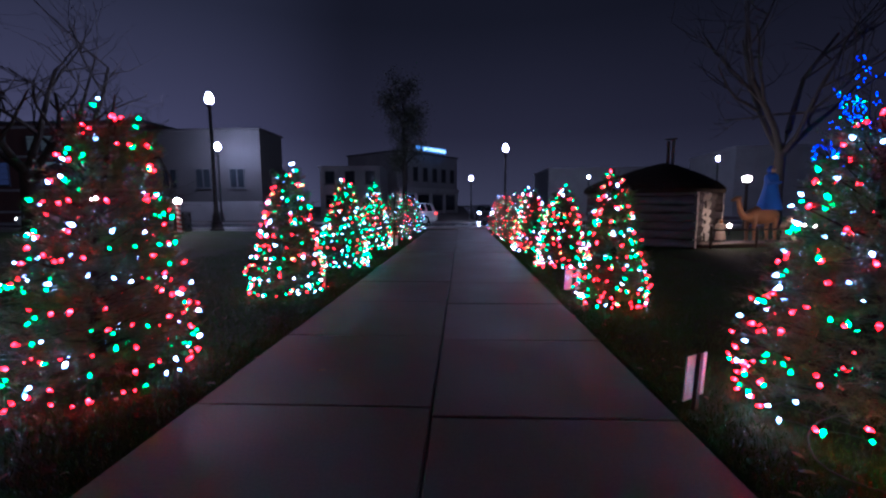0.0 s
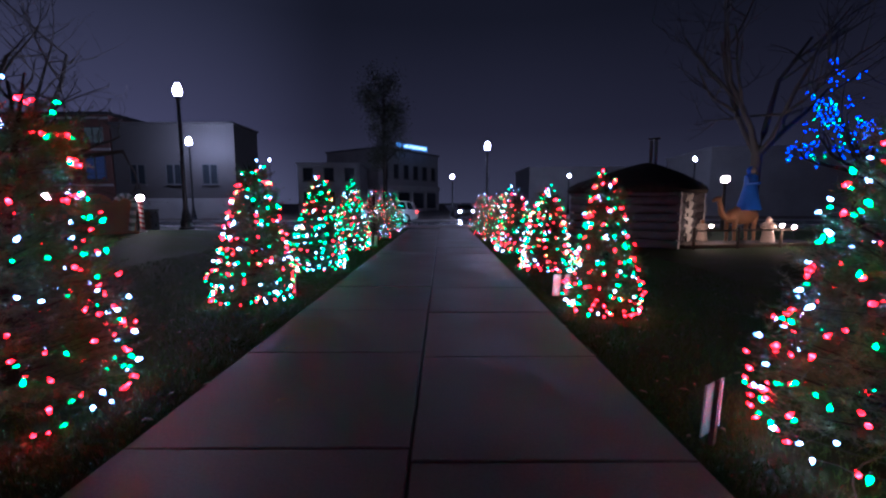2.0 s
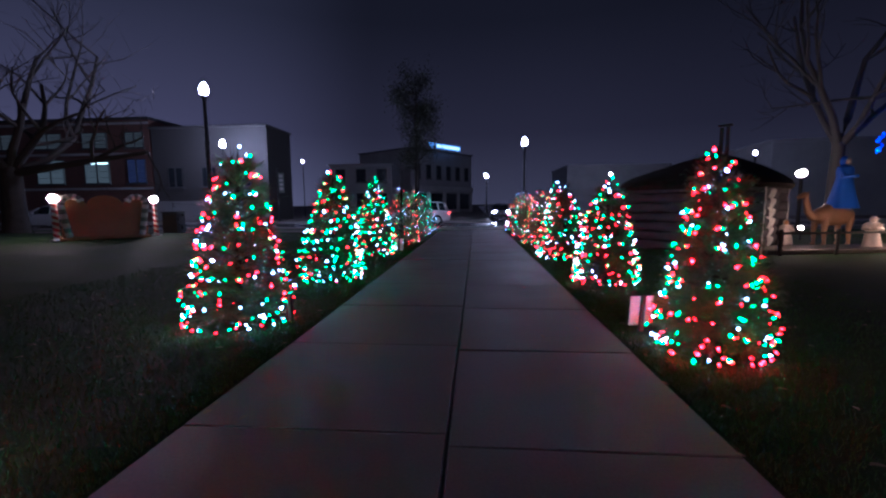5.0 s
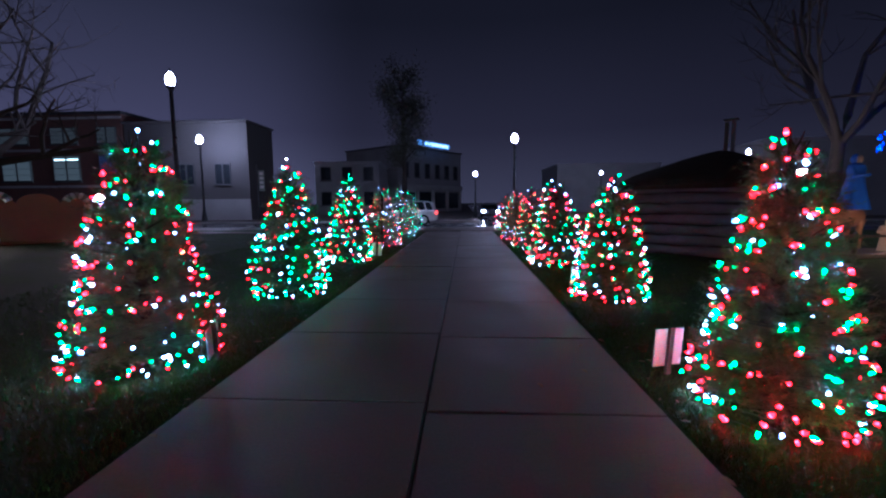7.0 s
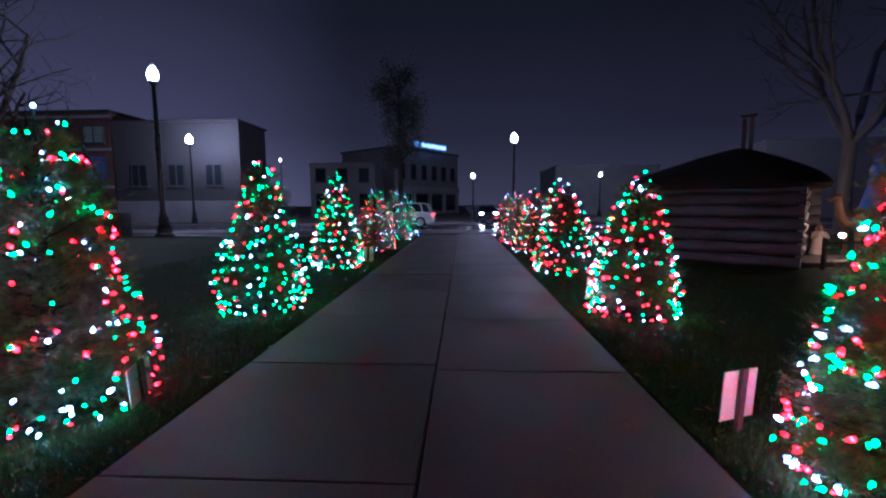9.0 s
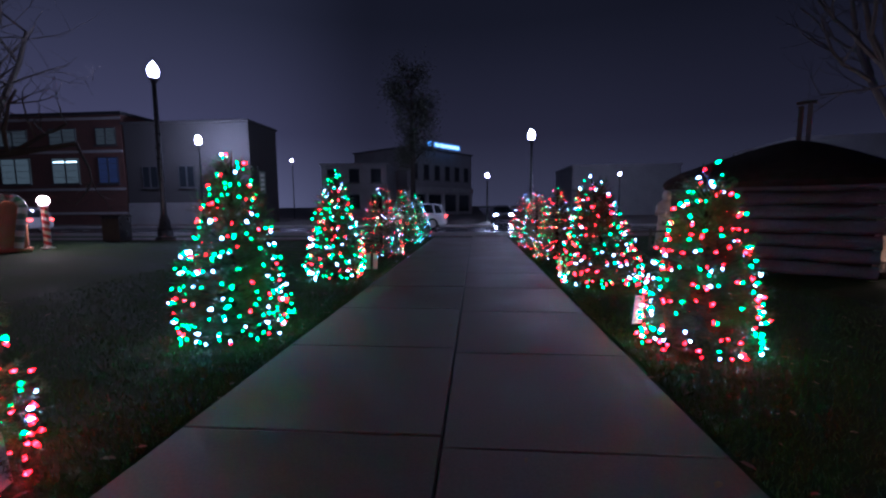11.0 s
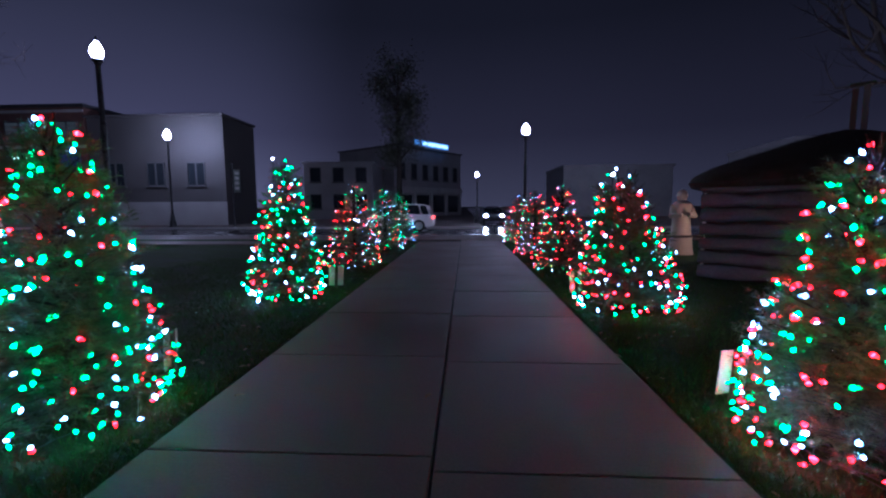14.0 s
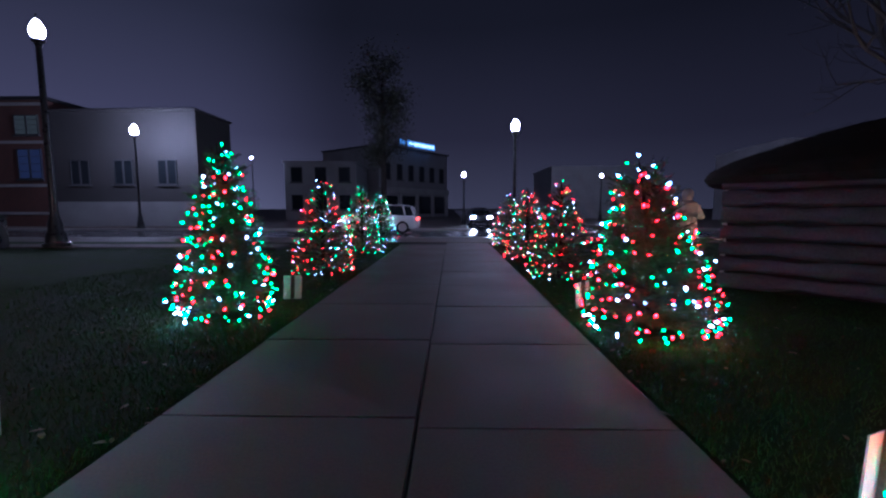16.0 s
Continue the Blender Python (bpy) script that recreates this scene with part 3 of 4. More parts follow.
# ---- candy bench with cane lamps ----
def candy_bench(x, y, z, turn):
    t = thing("candy_bench", x, y, z, turn, "orange gingerbread seat back edged with striped candy canes", "bench")
    # scalloped back board
    t.scale = (0.88, 0.88, 0.84)
    w, n = 0.92, 48
    top = []
    for i in range(n + 1):
        u = -1 + 2 * i / n
        c = 1.10 + 0.30 * max(0.0, 1 - (u / 0.46) ** 2) ** 0.5 if abs(u) < 0.46 else 1.10 + 0.17 * max(0.0, 1 - ((abs(u) - 0.74) / 0.27) ** 2) ** 0.5
        top.append((u * w, c))
    s = Shape()
    rings = []
    for yy in (0.0, 0.09):
        rings.append([(px, yy, pz) for px, pz in top] + [(w, yy, 0.06), (-w, yy, 0.06)])
    s.loft(rings)
    part("backrest", s, GINGER, t, "orange-brown scalloped back board")
    part("seat", Shape().box(-0.86, 0.10, 0.38, 0.86, 0.60, 0.48, 0.03), GINGER, t)
    part("base", Shape().box(-1.08, -0.10, 0.0, 1.08, 0.66, 0.10, 0.03), GINGER, t)
    for sgn in (-1, 1):
        part("armrest", Shape().box(min(sgn * 0.9, sgn * 1.02), 0.05, 0.10, max(sgn * 0.9, sgn * 1.02), 0.60, 0.72, 0.05), GINGER, t)
        pts = [(sgn * (0.86 + 0.14 * (k / 7)), -0.07, 0.12 + 0.98 * k / 7) for k in range(8)]
        pts += [(sgn * (0.76 + 0.24 * math.cos(a)), -0.07, 1.10 + 0.26 * math.sin(a)) for a in [0.3 + 0.35 * j for j in range(8)]]
        for k in range(len(pts) - 1):
            mat = WHITEPAINT if k % 2 == 0 else DARKSTRIPE
            part("cane_stripe", Shape().tube([pts[k], pts[k + 1]], 0.085, 12), mat, t, "white candy-cane band" if k % 2 == 0 else "grey-green candy-cane band", smooth=True)
    return t


DARKSTRIPE = surface("faded_green_paint", (0.16, 0.19, 0.16), (0.27, 0.31, 0.27), 5, 40, (0.4, 0.6), 0.1)
POLESTRIPE = striped("candy_stripes", (0.74, 0.71, 0.69), (0.50, 0.05, 0.06), 6.5, 1)


def cane_lamp(x, y, z):
    t = thing("candy_pole_lamp", x, y, z, 0, "red and white striped pole with a glowing round globe", "lamp", "pole lamps beside the candy bench")
    part("pole", Shape().lathe([(0.065, 0), (0.065, 0.94)], 16), POLESTRIPE, t, smooth=True)
    part("foot", Shape().lathe([(0.13, 0), (0.13, 0.03), (0.07, 0.05)], 16), WHITEPAINT, t, smooth=True)
    part("collar", Shape().lathe([(0.06, 0.94), (0.09, 0.96), (0.08, 1.0)], 16), WHITEPAINT, t, smooth=True)
    part("globe", Shape().blob((0, 0, 1.08), (0.10, 0.10, 0.09), 18, 10), CANEGLOW, t, "glowing warm round globe", smooth=True)
    return t


candy_bench(-9.28, 9.55, 0.54, 47)
cane_lamp(-8.95, 10.85, 0.54)
cane_lamp(-10.0, 8.85, 0.55)


# ---- log hut with thatched roof ----
def log_hut():
    a, b = Vector((5.20, 12.50)), Vector((7.80, 10.30))
    along = (b - a)
    w = along.length
    turn = math.degrees(math.atan2(along.y, along.x))
    depth, wall = 3.2, 1.92
    t = thing("log_hut", a.x, a.y, 0, turn, "weathered log hut with a dark rounded thatched roof", "hut")
    rng = random.Random(4)
    rows = 7
    dz = wall / rows
    mid = Shape()
    mid.box(0.06, 0.09, 0, w - 0.06, 0.15, wall).box(0.09, 0.15, 0, 0.15, depth - 0.15, wall)
    mid.box(0.06, depth - 0.15, 0, w - 0.06, depth - 0.09, wall).box(w - 0.15, 0.15, 0, w - 0.09, 1.0, wall).box(w - 0.15, 2.1, 0, w - 0.09, depth - 0.15, wall)
    part("chinking", mid, CHINK, t, "dark earth packing between the logs")

    def a_log(p, q, r):
        s = Shape()
        p, q = Vector(p), Vector(q)
        n = 10
        pts, rad = [], []
        at = rng.randrange(n)
        pinch = (at, at + 1, at + 2, (at + 6) % n)
        for i in range(n + 1):
            f = i / n
            pts.append(p.lerp(q, f) + Vector((rng.uniform(-.01, .01), rng.uniform(-.01, .01), rng.uniform(-.012, .012))))
            rad.append(r * (rng.uniform(0.72, 0.92) if i in pinch else rng.uniform(0.98, 1.10)))
        s.tube(pts, rad, 12, square=0.5)
        ncap = len(s.f)
        s.k[ncap - 1] = s.k[ncap - 2] = 1
        ob = part("log", s.mesh("log", [LOG, LOGEND], True), None, t)
        return ob

    for i in range(rows):
        z = dz * (i + 0.5)
        o = 0.24
        a_log((-0.02, 0.10, z), (w + 0.04, 0.10, z), dz * 0.44)
        a_log((-o, depth - 0.10, z), (w + o, depth - 0.10, z), dz * 0.50)
        zz = min(z + dz * 0.5, wall - 0.06)
        a_log((0.10, 0.26, zz), (0.10, depth + 0.02, zz), dz * 0.44)
        if i >= 6:
            a_log((w - 0.10, 0.24, zz), (w - 0.10, depth + o, zz), dz * 0.50)
        else:
            a_log((w - 0.10, 0.24, zz), (w - 0.10, 1.0, zz), dz * 0.50)
            a_log((w - 0.10, 2.1, zz), (w - 0.10, depth + o, zz), dz * 0.50)
    # rounded hipped thatch, overhanging all round
    nx, rings = 40, []
    cx, cy = w / 2, depth / 2
    for f, h in ((1.0, -0.16), (1.03, -0.06), (1.0, 0.06), (0.9, 0.21), (0.76, 0.36), (0.58, 0.53), (0.38, 0.70), (0.18, 0.85), (0.03, 0.93)):
        ring = []
        for j in range(nx):
            an = 2 * math.pi * j / nx
            ca, sa = math.cos(an), math.sin(an)
            px = (abs(ca) ** 0.62) * (1 if ca >= 0 else -1) * (w / 2 + 0.40)
            py = (abs(sa) ** 0.62) * (1 if sa >= 0 else -1) * (depth / 2 + 0.45)
            wob = 0.03 * noise.noise(Vector((px * 2, py * 2, h * 3)))
            ring.append((cx + px * f + 0.30 * (1 - min(f, 1)), cy + py * f + 0.40 * (1 - min(f, 1)), wall + h + wob))
        rings.append(ring)
    part("thatch", Shape().loft(rings), THATCH, t, "dark rounded thatch", smooth=True)
    # loose straw along the eaves and over the roof
    s = Shape()
    rngn = np.random.default_rng(5)
    for i in range(2600):
        an = rngn.random() * 2 * math.pi
        f = 0.15 + 0.88 * math.sqrt(rngn.random())
        ca, sa = math.cos(an), math.sin(an)
        px = (abs(ca) ** 0.62) * (1 if ca >= 0 else -1) * (w / 2 + 0.40) * f
        py = (abs(sa) ** 0.62) * (1 if sa >= 0 else -1) * (depth / 2 + 0.45) * f
        h = float(np.interp(f, [0.03, 0.18, 0.38, 0.58, 0.76, 0.9, 1.0, 1.03], [0.93, 0.85, 0.70, 0.53, 0.36, 0.21, 0.06, -0.06]))
        out = Vector((px, py, -0.75 * math.hypot(px, py) * f)).normalized()
        p = Vector((cx + px + 0.30 * (1 - min(f, 1)), cy + py + 0.40 * (1 - min(f, 1)), wall + h + 0.01))
        q = p + (out + Vector(rngn.normal(size=3)) * 0.25) * 0.16
        sd = out.cross(Vector((0, 0, 1))).normalized() * 0.006
        s.add([p - sd, p + sd, q + Vector((0, 0, 0.02))], [(0, 1, 2)])
    tagged(part("straw", s, THATCH, t), kind="stuff")
    # roof post with cap
    px, py = cx + 0.42, cy + 0.51
    for dx, dh in ((-0.10, 0.0), (0.06, 0.04)):
        c = Shape().box(px + dx - 0.045, py - 0.05, wall + 0.30, px + dx + 0.045, py + 0.05, wall + 1.72 + dh, 0.012)
        part("roof_post", c, LOG if dh else DARKWOOD, t, "weathered wooden post on the roof")
    part("post_cap", Shape().box(px - 0.19, py - 0.11, wall + 1.765, px + 0.17, py + 0.10, wall + 1.81, 0.015), DARKWOOD, t)
    return t


log_hut()


# ---- nativity figures, fence and lights behind the hut ----
def robed_figure(name, x, y, z, turn, h, mats, label, arms=True, kneel=False, flare=1.0):
    """A plain plaster statue in a long robe."""
    s = Shape()
    k = h / 1.75
    sc = 0.72 if kneel else 1.0
    prof = [(0.30, 0.0), (0.29, 0.10), (0.25, 0.45), (0.21, 0.85), (0.20, 1.05), (0.23, 1.25), (0.21, 1.38), (0.09, 1.46)]
    s.loft([[(k * r * 1.05 * math.cos(2 * math.pi * j / 20) * (1 + 0.07 * math.cos(5 * 2 * math.pi * j / 20 + zz * 3) * (1 if zz < 1.1 else 0.2)),
              k * r * 0.80 * math.sin(2 * math.pi * j / 20), k * zz * sc) for j in range(20)] for r, zz in prof], k=0)
    s.blob((0, -0.02 * k, k * 1.57 * sc), (0.105 * k, 0.12 * k, 0.135 * k), 14, 10, k=1)
    s.blob((0, 0.03 * k, k * 1.58 * sc), (0.135 * k, 0.125 * k, 0.165 * k), 14, 10, k=0)
    s.v = [(px * (1 + (flare - 1) * max(0, 1 - pz / h)), py * (1 + (flare - 1) * max(0, 1 - pz / h)), pz) for px, py, pz in s.v]
    if arms:
        for g in (-1, 1):
            s.tube([(g * 0.20 * k, 0, 1.30 * k * sc), (g * 0.27 * k, -0.10 * k, 1.05 * k * sc), (g * 0.08 * k, -0.30 * k, 1.08 * k * sc)], [0.085 * k, 0.085 * k, 0.05 * k], 10, k=0)
    ob = part(name, s, mats, smooth=True, at=pose(x, y, z, 0, 0, turn))
    return tagged(ob, label, "statue", "nativity figures")


def camel_statue(x, y, z, turn, k=0.78):
    s = Shape()
    s.loft([[(xx + 0.0 * a, r * w * math.cos(2 * math.pi * a / 16), zc + r * hh * math.sin(2 * math.pi * a / 16)) for a in range(16)]
            for xx, r, w, hh, zc in ((-0.85, 0.10, 1, 1, 1.22), (-0.75, 0.26, 1, 1.1, 1.20), (-0.45, 0.33, 1, 1.15, 1.20), (-0.1, 0.36, 1, 1.35, 1.28), (0.15, 0.36, 1, 1.4, 1.29),
                                     (0.45, 0.33, 1, 1.15, 1.20), (0.75, 0.27, 1, 1.1, 1.20), (0.88, 0.12, 1, 1, 1.22))])
    s.tube([(0.75, 0, 1.2), (1.08, 0, 1.15), (1.30, 0, 1.40), (1.40, 0, 1.75), (1.48, 0, 1.98)], [0.2, 0.16, 0.13, 0.11, 0.10], 12)
    s.tube([(1.42, 0, 2.02), (1.62, 0, 2.02), (1.84, 0, 1.93)], [0.11, 0.11, 0.07], 12)
    for g in (-1, 1):
        s.tube([(1.44, g * 0.07, 2.08), (1.42, g * 0.10, 2.18)], [0.035, 0.01], 6)
        for xx in (-0.62, 0.62):
            s.tube([(xx, g * 0.20, 1.1), (xx + 0.05, g * 0.20, 0.58), (xx, g * 0.20, 0.10), (xx + 0.04, g * 0.20, 0.0)], [0.14, 0.085, 0.06, 0.09], 10)
    s.tube([(-0.85, 0, 1.25), (-0.98, 0, 1.0), (-0.97, 0, 0.75)], [0.04, 0.03, 0.045], 6)
    s.v = [(px * k, py * k, pz * k) for px, py, pz in s.v]
    ob = part("camel_statue", s, CAMEL, smooth=True, at=pose(x, y, z, 0, 0, turn))
    return tagged(ob, "brown painted standing camel statue on the lawn", "statue", "nativity figures")


camel_statue(11.9, 13.3, 0.0, 196)
robed_figure("rider_statue", 12.1, 13.25, 1.16, 25, 1.62, [BLUEROBE, PALEROBE], "blue-robed seated rider statue on the camel", flare=1.75)
robed_figure("robed_statue", 6.85, 16.5, 0.0, -10, 1.88, [PALEROBE, PALEROBE], "tall cream plaster robed statue behind the hut")
robed_figure("robed_statue", 10.0, 13.6, 0.0, 20, 1.55, [CAMEL, PALEROBE], "brown robed plaster statue beside the camel")
robed_figure("kneeling_statue", 11.6, 11.6, 0.12, -40, 1.15, [PALEROBE, PALEROBE], "small cream kneeling statue by the rail", kneel=True)
robed_figure("kneeling_statue", 9.75, 12.2, 0.12, -20, 1.0, [PALEROBE, CAMEL], "small cream kneeling statue by the rail", kneel=True)


def rail_fence(pts, zs=(0.58,)):
    t = thing("rail_fence", pts[0][0], pts[0][1], 0, 0, "dark low wooden rail fence round the figures", "fence")
    o = Vector((*pts[0], 0))
    for p in pts:
        q = Vector((*p, 0)) - o
        part("post", Shape().tube([q, q + Vector((0, 0, 0.68))], 0.045, 8), DARKWOOD, t)
    for p, q in zip(pts, pts[1:]):
        for z in zs:
            part("rail", Shape().tube([Vector((*p, z)) - o, Vector((*q, z)) - o], 0.03, 8), DARKWOOD, t)
    return t


rail_fence([(8.35, 10.35), (9.9, 10.6), (11.4, 10.8), (12.9, 11.0)])
rail_fence([(4.6, 15.2), (6.0, 15.6), (7.4, 15.9)])
deck = part("platform", Shape().box(-2.6, -0.6, 0, 2.6, 0.6, 0.12, 0.02), DARKWOOD, at=pose(10.8, 11.7, -0.02, 0, 0, 8))
tagged(deck, "low dark wooden platform under the small figures", "platform")


def ground_light(x, y, z=0.0):
    t = thing("ground_light", x, y, z, 0, "small warm floodlight standing by the figures", "floodlight", "floodlights by the figures")
    part("bracket", Shape().tube([(0, 0, -0.02), (0, 0, 0.22)], 0.02, 8), IRON, t)
    part("lens", Shape().blob((0, 0, 0.30), (0.052, 0.052, 0.046), 12, 8), SPOTGLOW, t, "glowing warm lens", smooth=True)
    return t


for gx, gy in ((9.35, 11.1), (11.5, 10.45), (11.9, 11.4), (7.6, 15.2)):
    ground_light(gx, gy, 0.38)


def post_lamp(x, y, top):
    t = thing("post_lamp", x, y, 0, 0, "wooden post with a glowing warm round lamp", "lamp")
    part("pole", Shape().lathe([(0.09, 0), (0.07, top - 0.28)], 10), DARKWOOD, t, smooth=True)
    part("shade", Shape().lathe([(0.10, top - 0.28), (0.16, top - 0.24), (0.14, top - 0.2)], 14), IRON, t, smooth=True)
    part("globe", Shape().blob((0, 0, top), (0.20, 0.20, 0.16), 18, 10), WARMGLOW, t, "glowing warm globe", smooth=True)
    return t


post_lamp(15.32, 19.42, 2.64)


# ---- bare trees ----
def bare_tree(name, x, y, z, trunk_h, trunk_r, limbs, seed, mat, label, group="bare trees round the square", depth=4, twig=0.008, bulbs=0, bulb_zone=None):
    """limbs: first directions (heading, rise, length) from the top of the trunk."""
    rng = random.Random(seed)
    t = thing(name, x, y, z, 0, label, "tree", group)
    s = Shape()
    s.tube([(0, 0, -0.1), (0.02, 0.01, 0.25), (0.0, 0.03, trunk_h * 0.5), (0.05, 0, trunk_h), (0.06, 0, trunk_h + 0.5)],
           [trunk_r * 1.5, trunk_r * 1.08, trunk_r * 0.92, trunk_r * 0.85, trunk_r * 0.3], 14)
    part("trunk", s, mat, t, smooth=True)
    ends = []

    def grow(shape, p, d, length, r, level):
        pts, rad = [p.copy()], [r]
        n = 5
        q = p.copy()
        dd = d.copy()
        for i in range(n):
            dd = (dd + Vector((rng.gauss(0, .14), rng.gauss(0, .14), rng.gauss(0.04, .12)))).normalized()
            q = q + dd * (length / n)
            pts.append(q.copy())
            rad.append(max(r * (1 - 0.62 * (i + 1) / n), twig * 0.6))
        shape.tube(pts, rad, 8 if level < 2 else (5 if level < 3 else 3))
        ends.extend(pts[2:])
        if level >= depth:
            return
        for c in range(rng.choice((3, 4)) if level < 2 else rng.choice((3, 4, 5))):
            i = rng.randint(2, n)
            side = Vector((rng.gauss(0, 1), rng.gauss(0, 1), rng.gauss(0.15, .7)))
            nd = (dd * 0.75 + side.normalized() * 0.85).normalized()
            grow(shape, pts[i], nd, length * rng.uniform(0.45, 0.68), max(rad[i] * 0.72, twig), level + 1)

    for heading, rise, length, r in limbs:
        s = Shape()
        a, e = radians(heading), radians(rise)
        d = Vector((math.cos(a) * math.cos(e), math.sin(a) * math.cos(e), math.sin(e)))
        grow(s, Vector((0.05, 0, trunk_h - 0.15)), d, length, r, 1)
        part("limb", s, mat, t, smooth=True)
    if bulbs:
        w = Shape().tube([(0.05, 0, trunk_h * 0.5), (0.06, 0.02, trunk_h)], trunk_r * 0.9, 8)
        string = part("light_string", w, WIRE, t, "wire with glowing blue bulbs")
        for i in range(bulbs):
            p = rng.choice(ends)
            o = new("light_bulb", BULBS["green" if rng.random() < 0.13 else "blue"])
            o.parent = string
            k = 1.15
            o.matrix_basis = Matrix.LocRotScale(p + Vector((rng.gauss(0, .07), rng.gauss(0, .07), rng.gauss(0, .07))), Euler((rng.random() * 6, rng.random() * 6, 0)), (k, k, k))
    return t


bare_tree("bare_tree", -18.8, 15.2, gz(-18.8, 15.2), 2.7, 0.42,
          [(0, 14, 5.6, 0.20), (20, 46, 3.9, 0.16), (100, 50, 5.0, 0.18), (180, 38, 5.0, 0.19), (280, 45, 4.6, 0.17), (-15, 60, 5.0, 0.17), (33, 30, 7.0, 0.17)], 3, BARK,
          "large bare dark tree with low spreading limbs on the lawn")
bare_tree("bare_tree", 18.0, 21.0, 0, 4.1, 0.30,
          [(-25, 38, 5.4, 0.16), (100, 66, 7.0, 0.17), (185, 68, 7.5, 0.17), (30, 74, 7.5, 0.18), (300, 60, 6, 0.15)], 8, PALEBARK,
          "tall bare pale-barked tree behind the figures")
bare_tree("lit_tree", 21.4, 18.4, 0, 2.9, 0.28,
          [(172, 24, 2.6, 0.13), (150, 38, 2.8, 0.13), (190, 52, 3.1, 0.13), (60, 45, 2.9, 0.13), (300, 45, 2.9, 0.13), (230, 32, 2.9, 0.13)], 12, BARK,
          "bare tree strung with blue and a few green lights", "trees with lights", depth=3, bulbs=400)


def leafy_street_tree(x, y, z, seed):
    """A tall tree with a bare stem and a dense, uneven dark crown of leaf clumps."""
    rng = np.random.default_rng(seed)
    t = thing("street_tree", x, y, z, 0, "tall dark street tree with a dense narrow crown", "tree", "trees along the street")
    part("trunk", Shape().tube([(0, 0, -0.1), (0.03, 0, 0.6), (0.1, 0.05, 5.0), (0.0, 0.1, 10.0), (0.1, 0.1, 15.4)], [0.42, 0.30, 0.25, 0.18, 0.03], 12), BARK, t, smooth=True)
    centres = []
    for i in range(34):
        f = rng.random()
        a = i * 2.39996
        reach = (0.7 + 2.3 * math.sin(math.pi * min(1.0, 0.10 + 0.9 * f)) ** 0.8) * (0.55 + 0.5 * rng.random())
        z0, z1 = 5.0 + 9.0 * f, 6.6 + 10.0 * f
        tip = Vector((reach * math.cos(a), reach * math.sin(a), z1))
        part("limb", Shape().tube([(0.05, 0.05, z0), tip * 0.5 + Vector((0, 0, z0 * 0.5 + 0.1)), tip], [0.07, 0.045, 0.015], 5), BARK, t)
        centres += [tip, tip.lerp(Vector((0, 0, z0 + 0.8)), 0.4)]
    c = np.array(centres)
    n = 150
    p = (c[:, None, :] + rng.normal(size=(len(c), n, 3)) * np.array([0.52, 0.52, 0.62])).reshape(-1, 3)
    u = rng.normal(size=p.shape)
    u /= np.linalg.norm(u, axis=1, keepdims=True)
    v = np.cross(u, rng.normal(size=p.shape))
    v /= np.linalg.norm(v, axis=1, keepdims=True)
    quad = np.stack([p - u * 0.11, p + v * 0.055, p + u * 0.11, p - v * 0.055], 1).reshape(-1, 3)
    me = bpy.data.meshes.new("crown")
    me.from_pydata(quad.tolist(), [], np.arange(len(quad)).reshape(-1, 4).tolist())
    me.materials.append(DARKLEAF)
    tagged(part("crown", me, None, t), kind="stuff")
    return t


leafy_street_tree(-6.1, 46.0, 0.0, 17)


# ---- buildings across the street ----
def window_unit(parent, x, z, w, h, y, room, rail=True, tube_light=False, mullions=1):
    win = part("window", Shape().box(x - w / 2, y + 0.06, z, x + w / 2, y + 0.10, z + h), room, parent, "glazed window opening")
    fr = Shape()
    b = 0.07
    fr.box(x - w / 2, y, z, x - w / 2 + b, y + 0.055, z + h).box(x + w / 2 - b, y, z, x + w / 2, y + 0.055, z + h)
    fr.box(x - w / 2 + b, y, z + h - b, x + w / 2 - b, y + 0.055, z + h).box(x - w / 2 + b, y, z, x + w / 2 - b, y + 0.055, z + b)
    part("window_frame", fr, TRIM, win)
    for i in range(mullions):
        mx = x - w / 2 + w * (i + 1) / (mullions + 1)
        part("mullion", Shape().box(mx - 0.06, y + 0.005, z + b, mx + 0.06, y + 0.05, z + h - b), TRIM, win)
    if rail:
        for f in (0.25, 0.5, 0.75):
            part("glazing_bar", Shape().box(x - w / 2 + b, y + 0.012, z + h * f - 0.015, x + w / 2 - b, y + 0.04, z + h * f + 0.015), TRIM, win)
    part("sill", Shape().box(x - w / 2 - 0.12, y - 0.10, z - 0.13, x + w / 2 + 0.12, y + 0.05, z - 0.005, 0.015), TRIM, win)
    if tube_light:
        part("ceiling_tube", Shape().box(x - w / 2 + 0.15, y + 0.03, z + h * 0.82, x - 0.12, y + 0.05, z + h * 0.86), TUBEGLOW, win, "glowing office tube light")
        part("ceiling_tube", Shape().box(x + 0.12, y + 0.03, z + h * 0.82, x + w / 2 - 0.15, y + 0.05, z + h * 0.86), TUBEGLOW, win, "glowing office tube light")
    return win


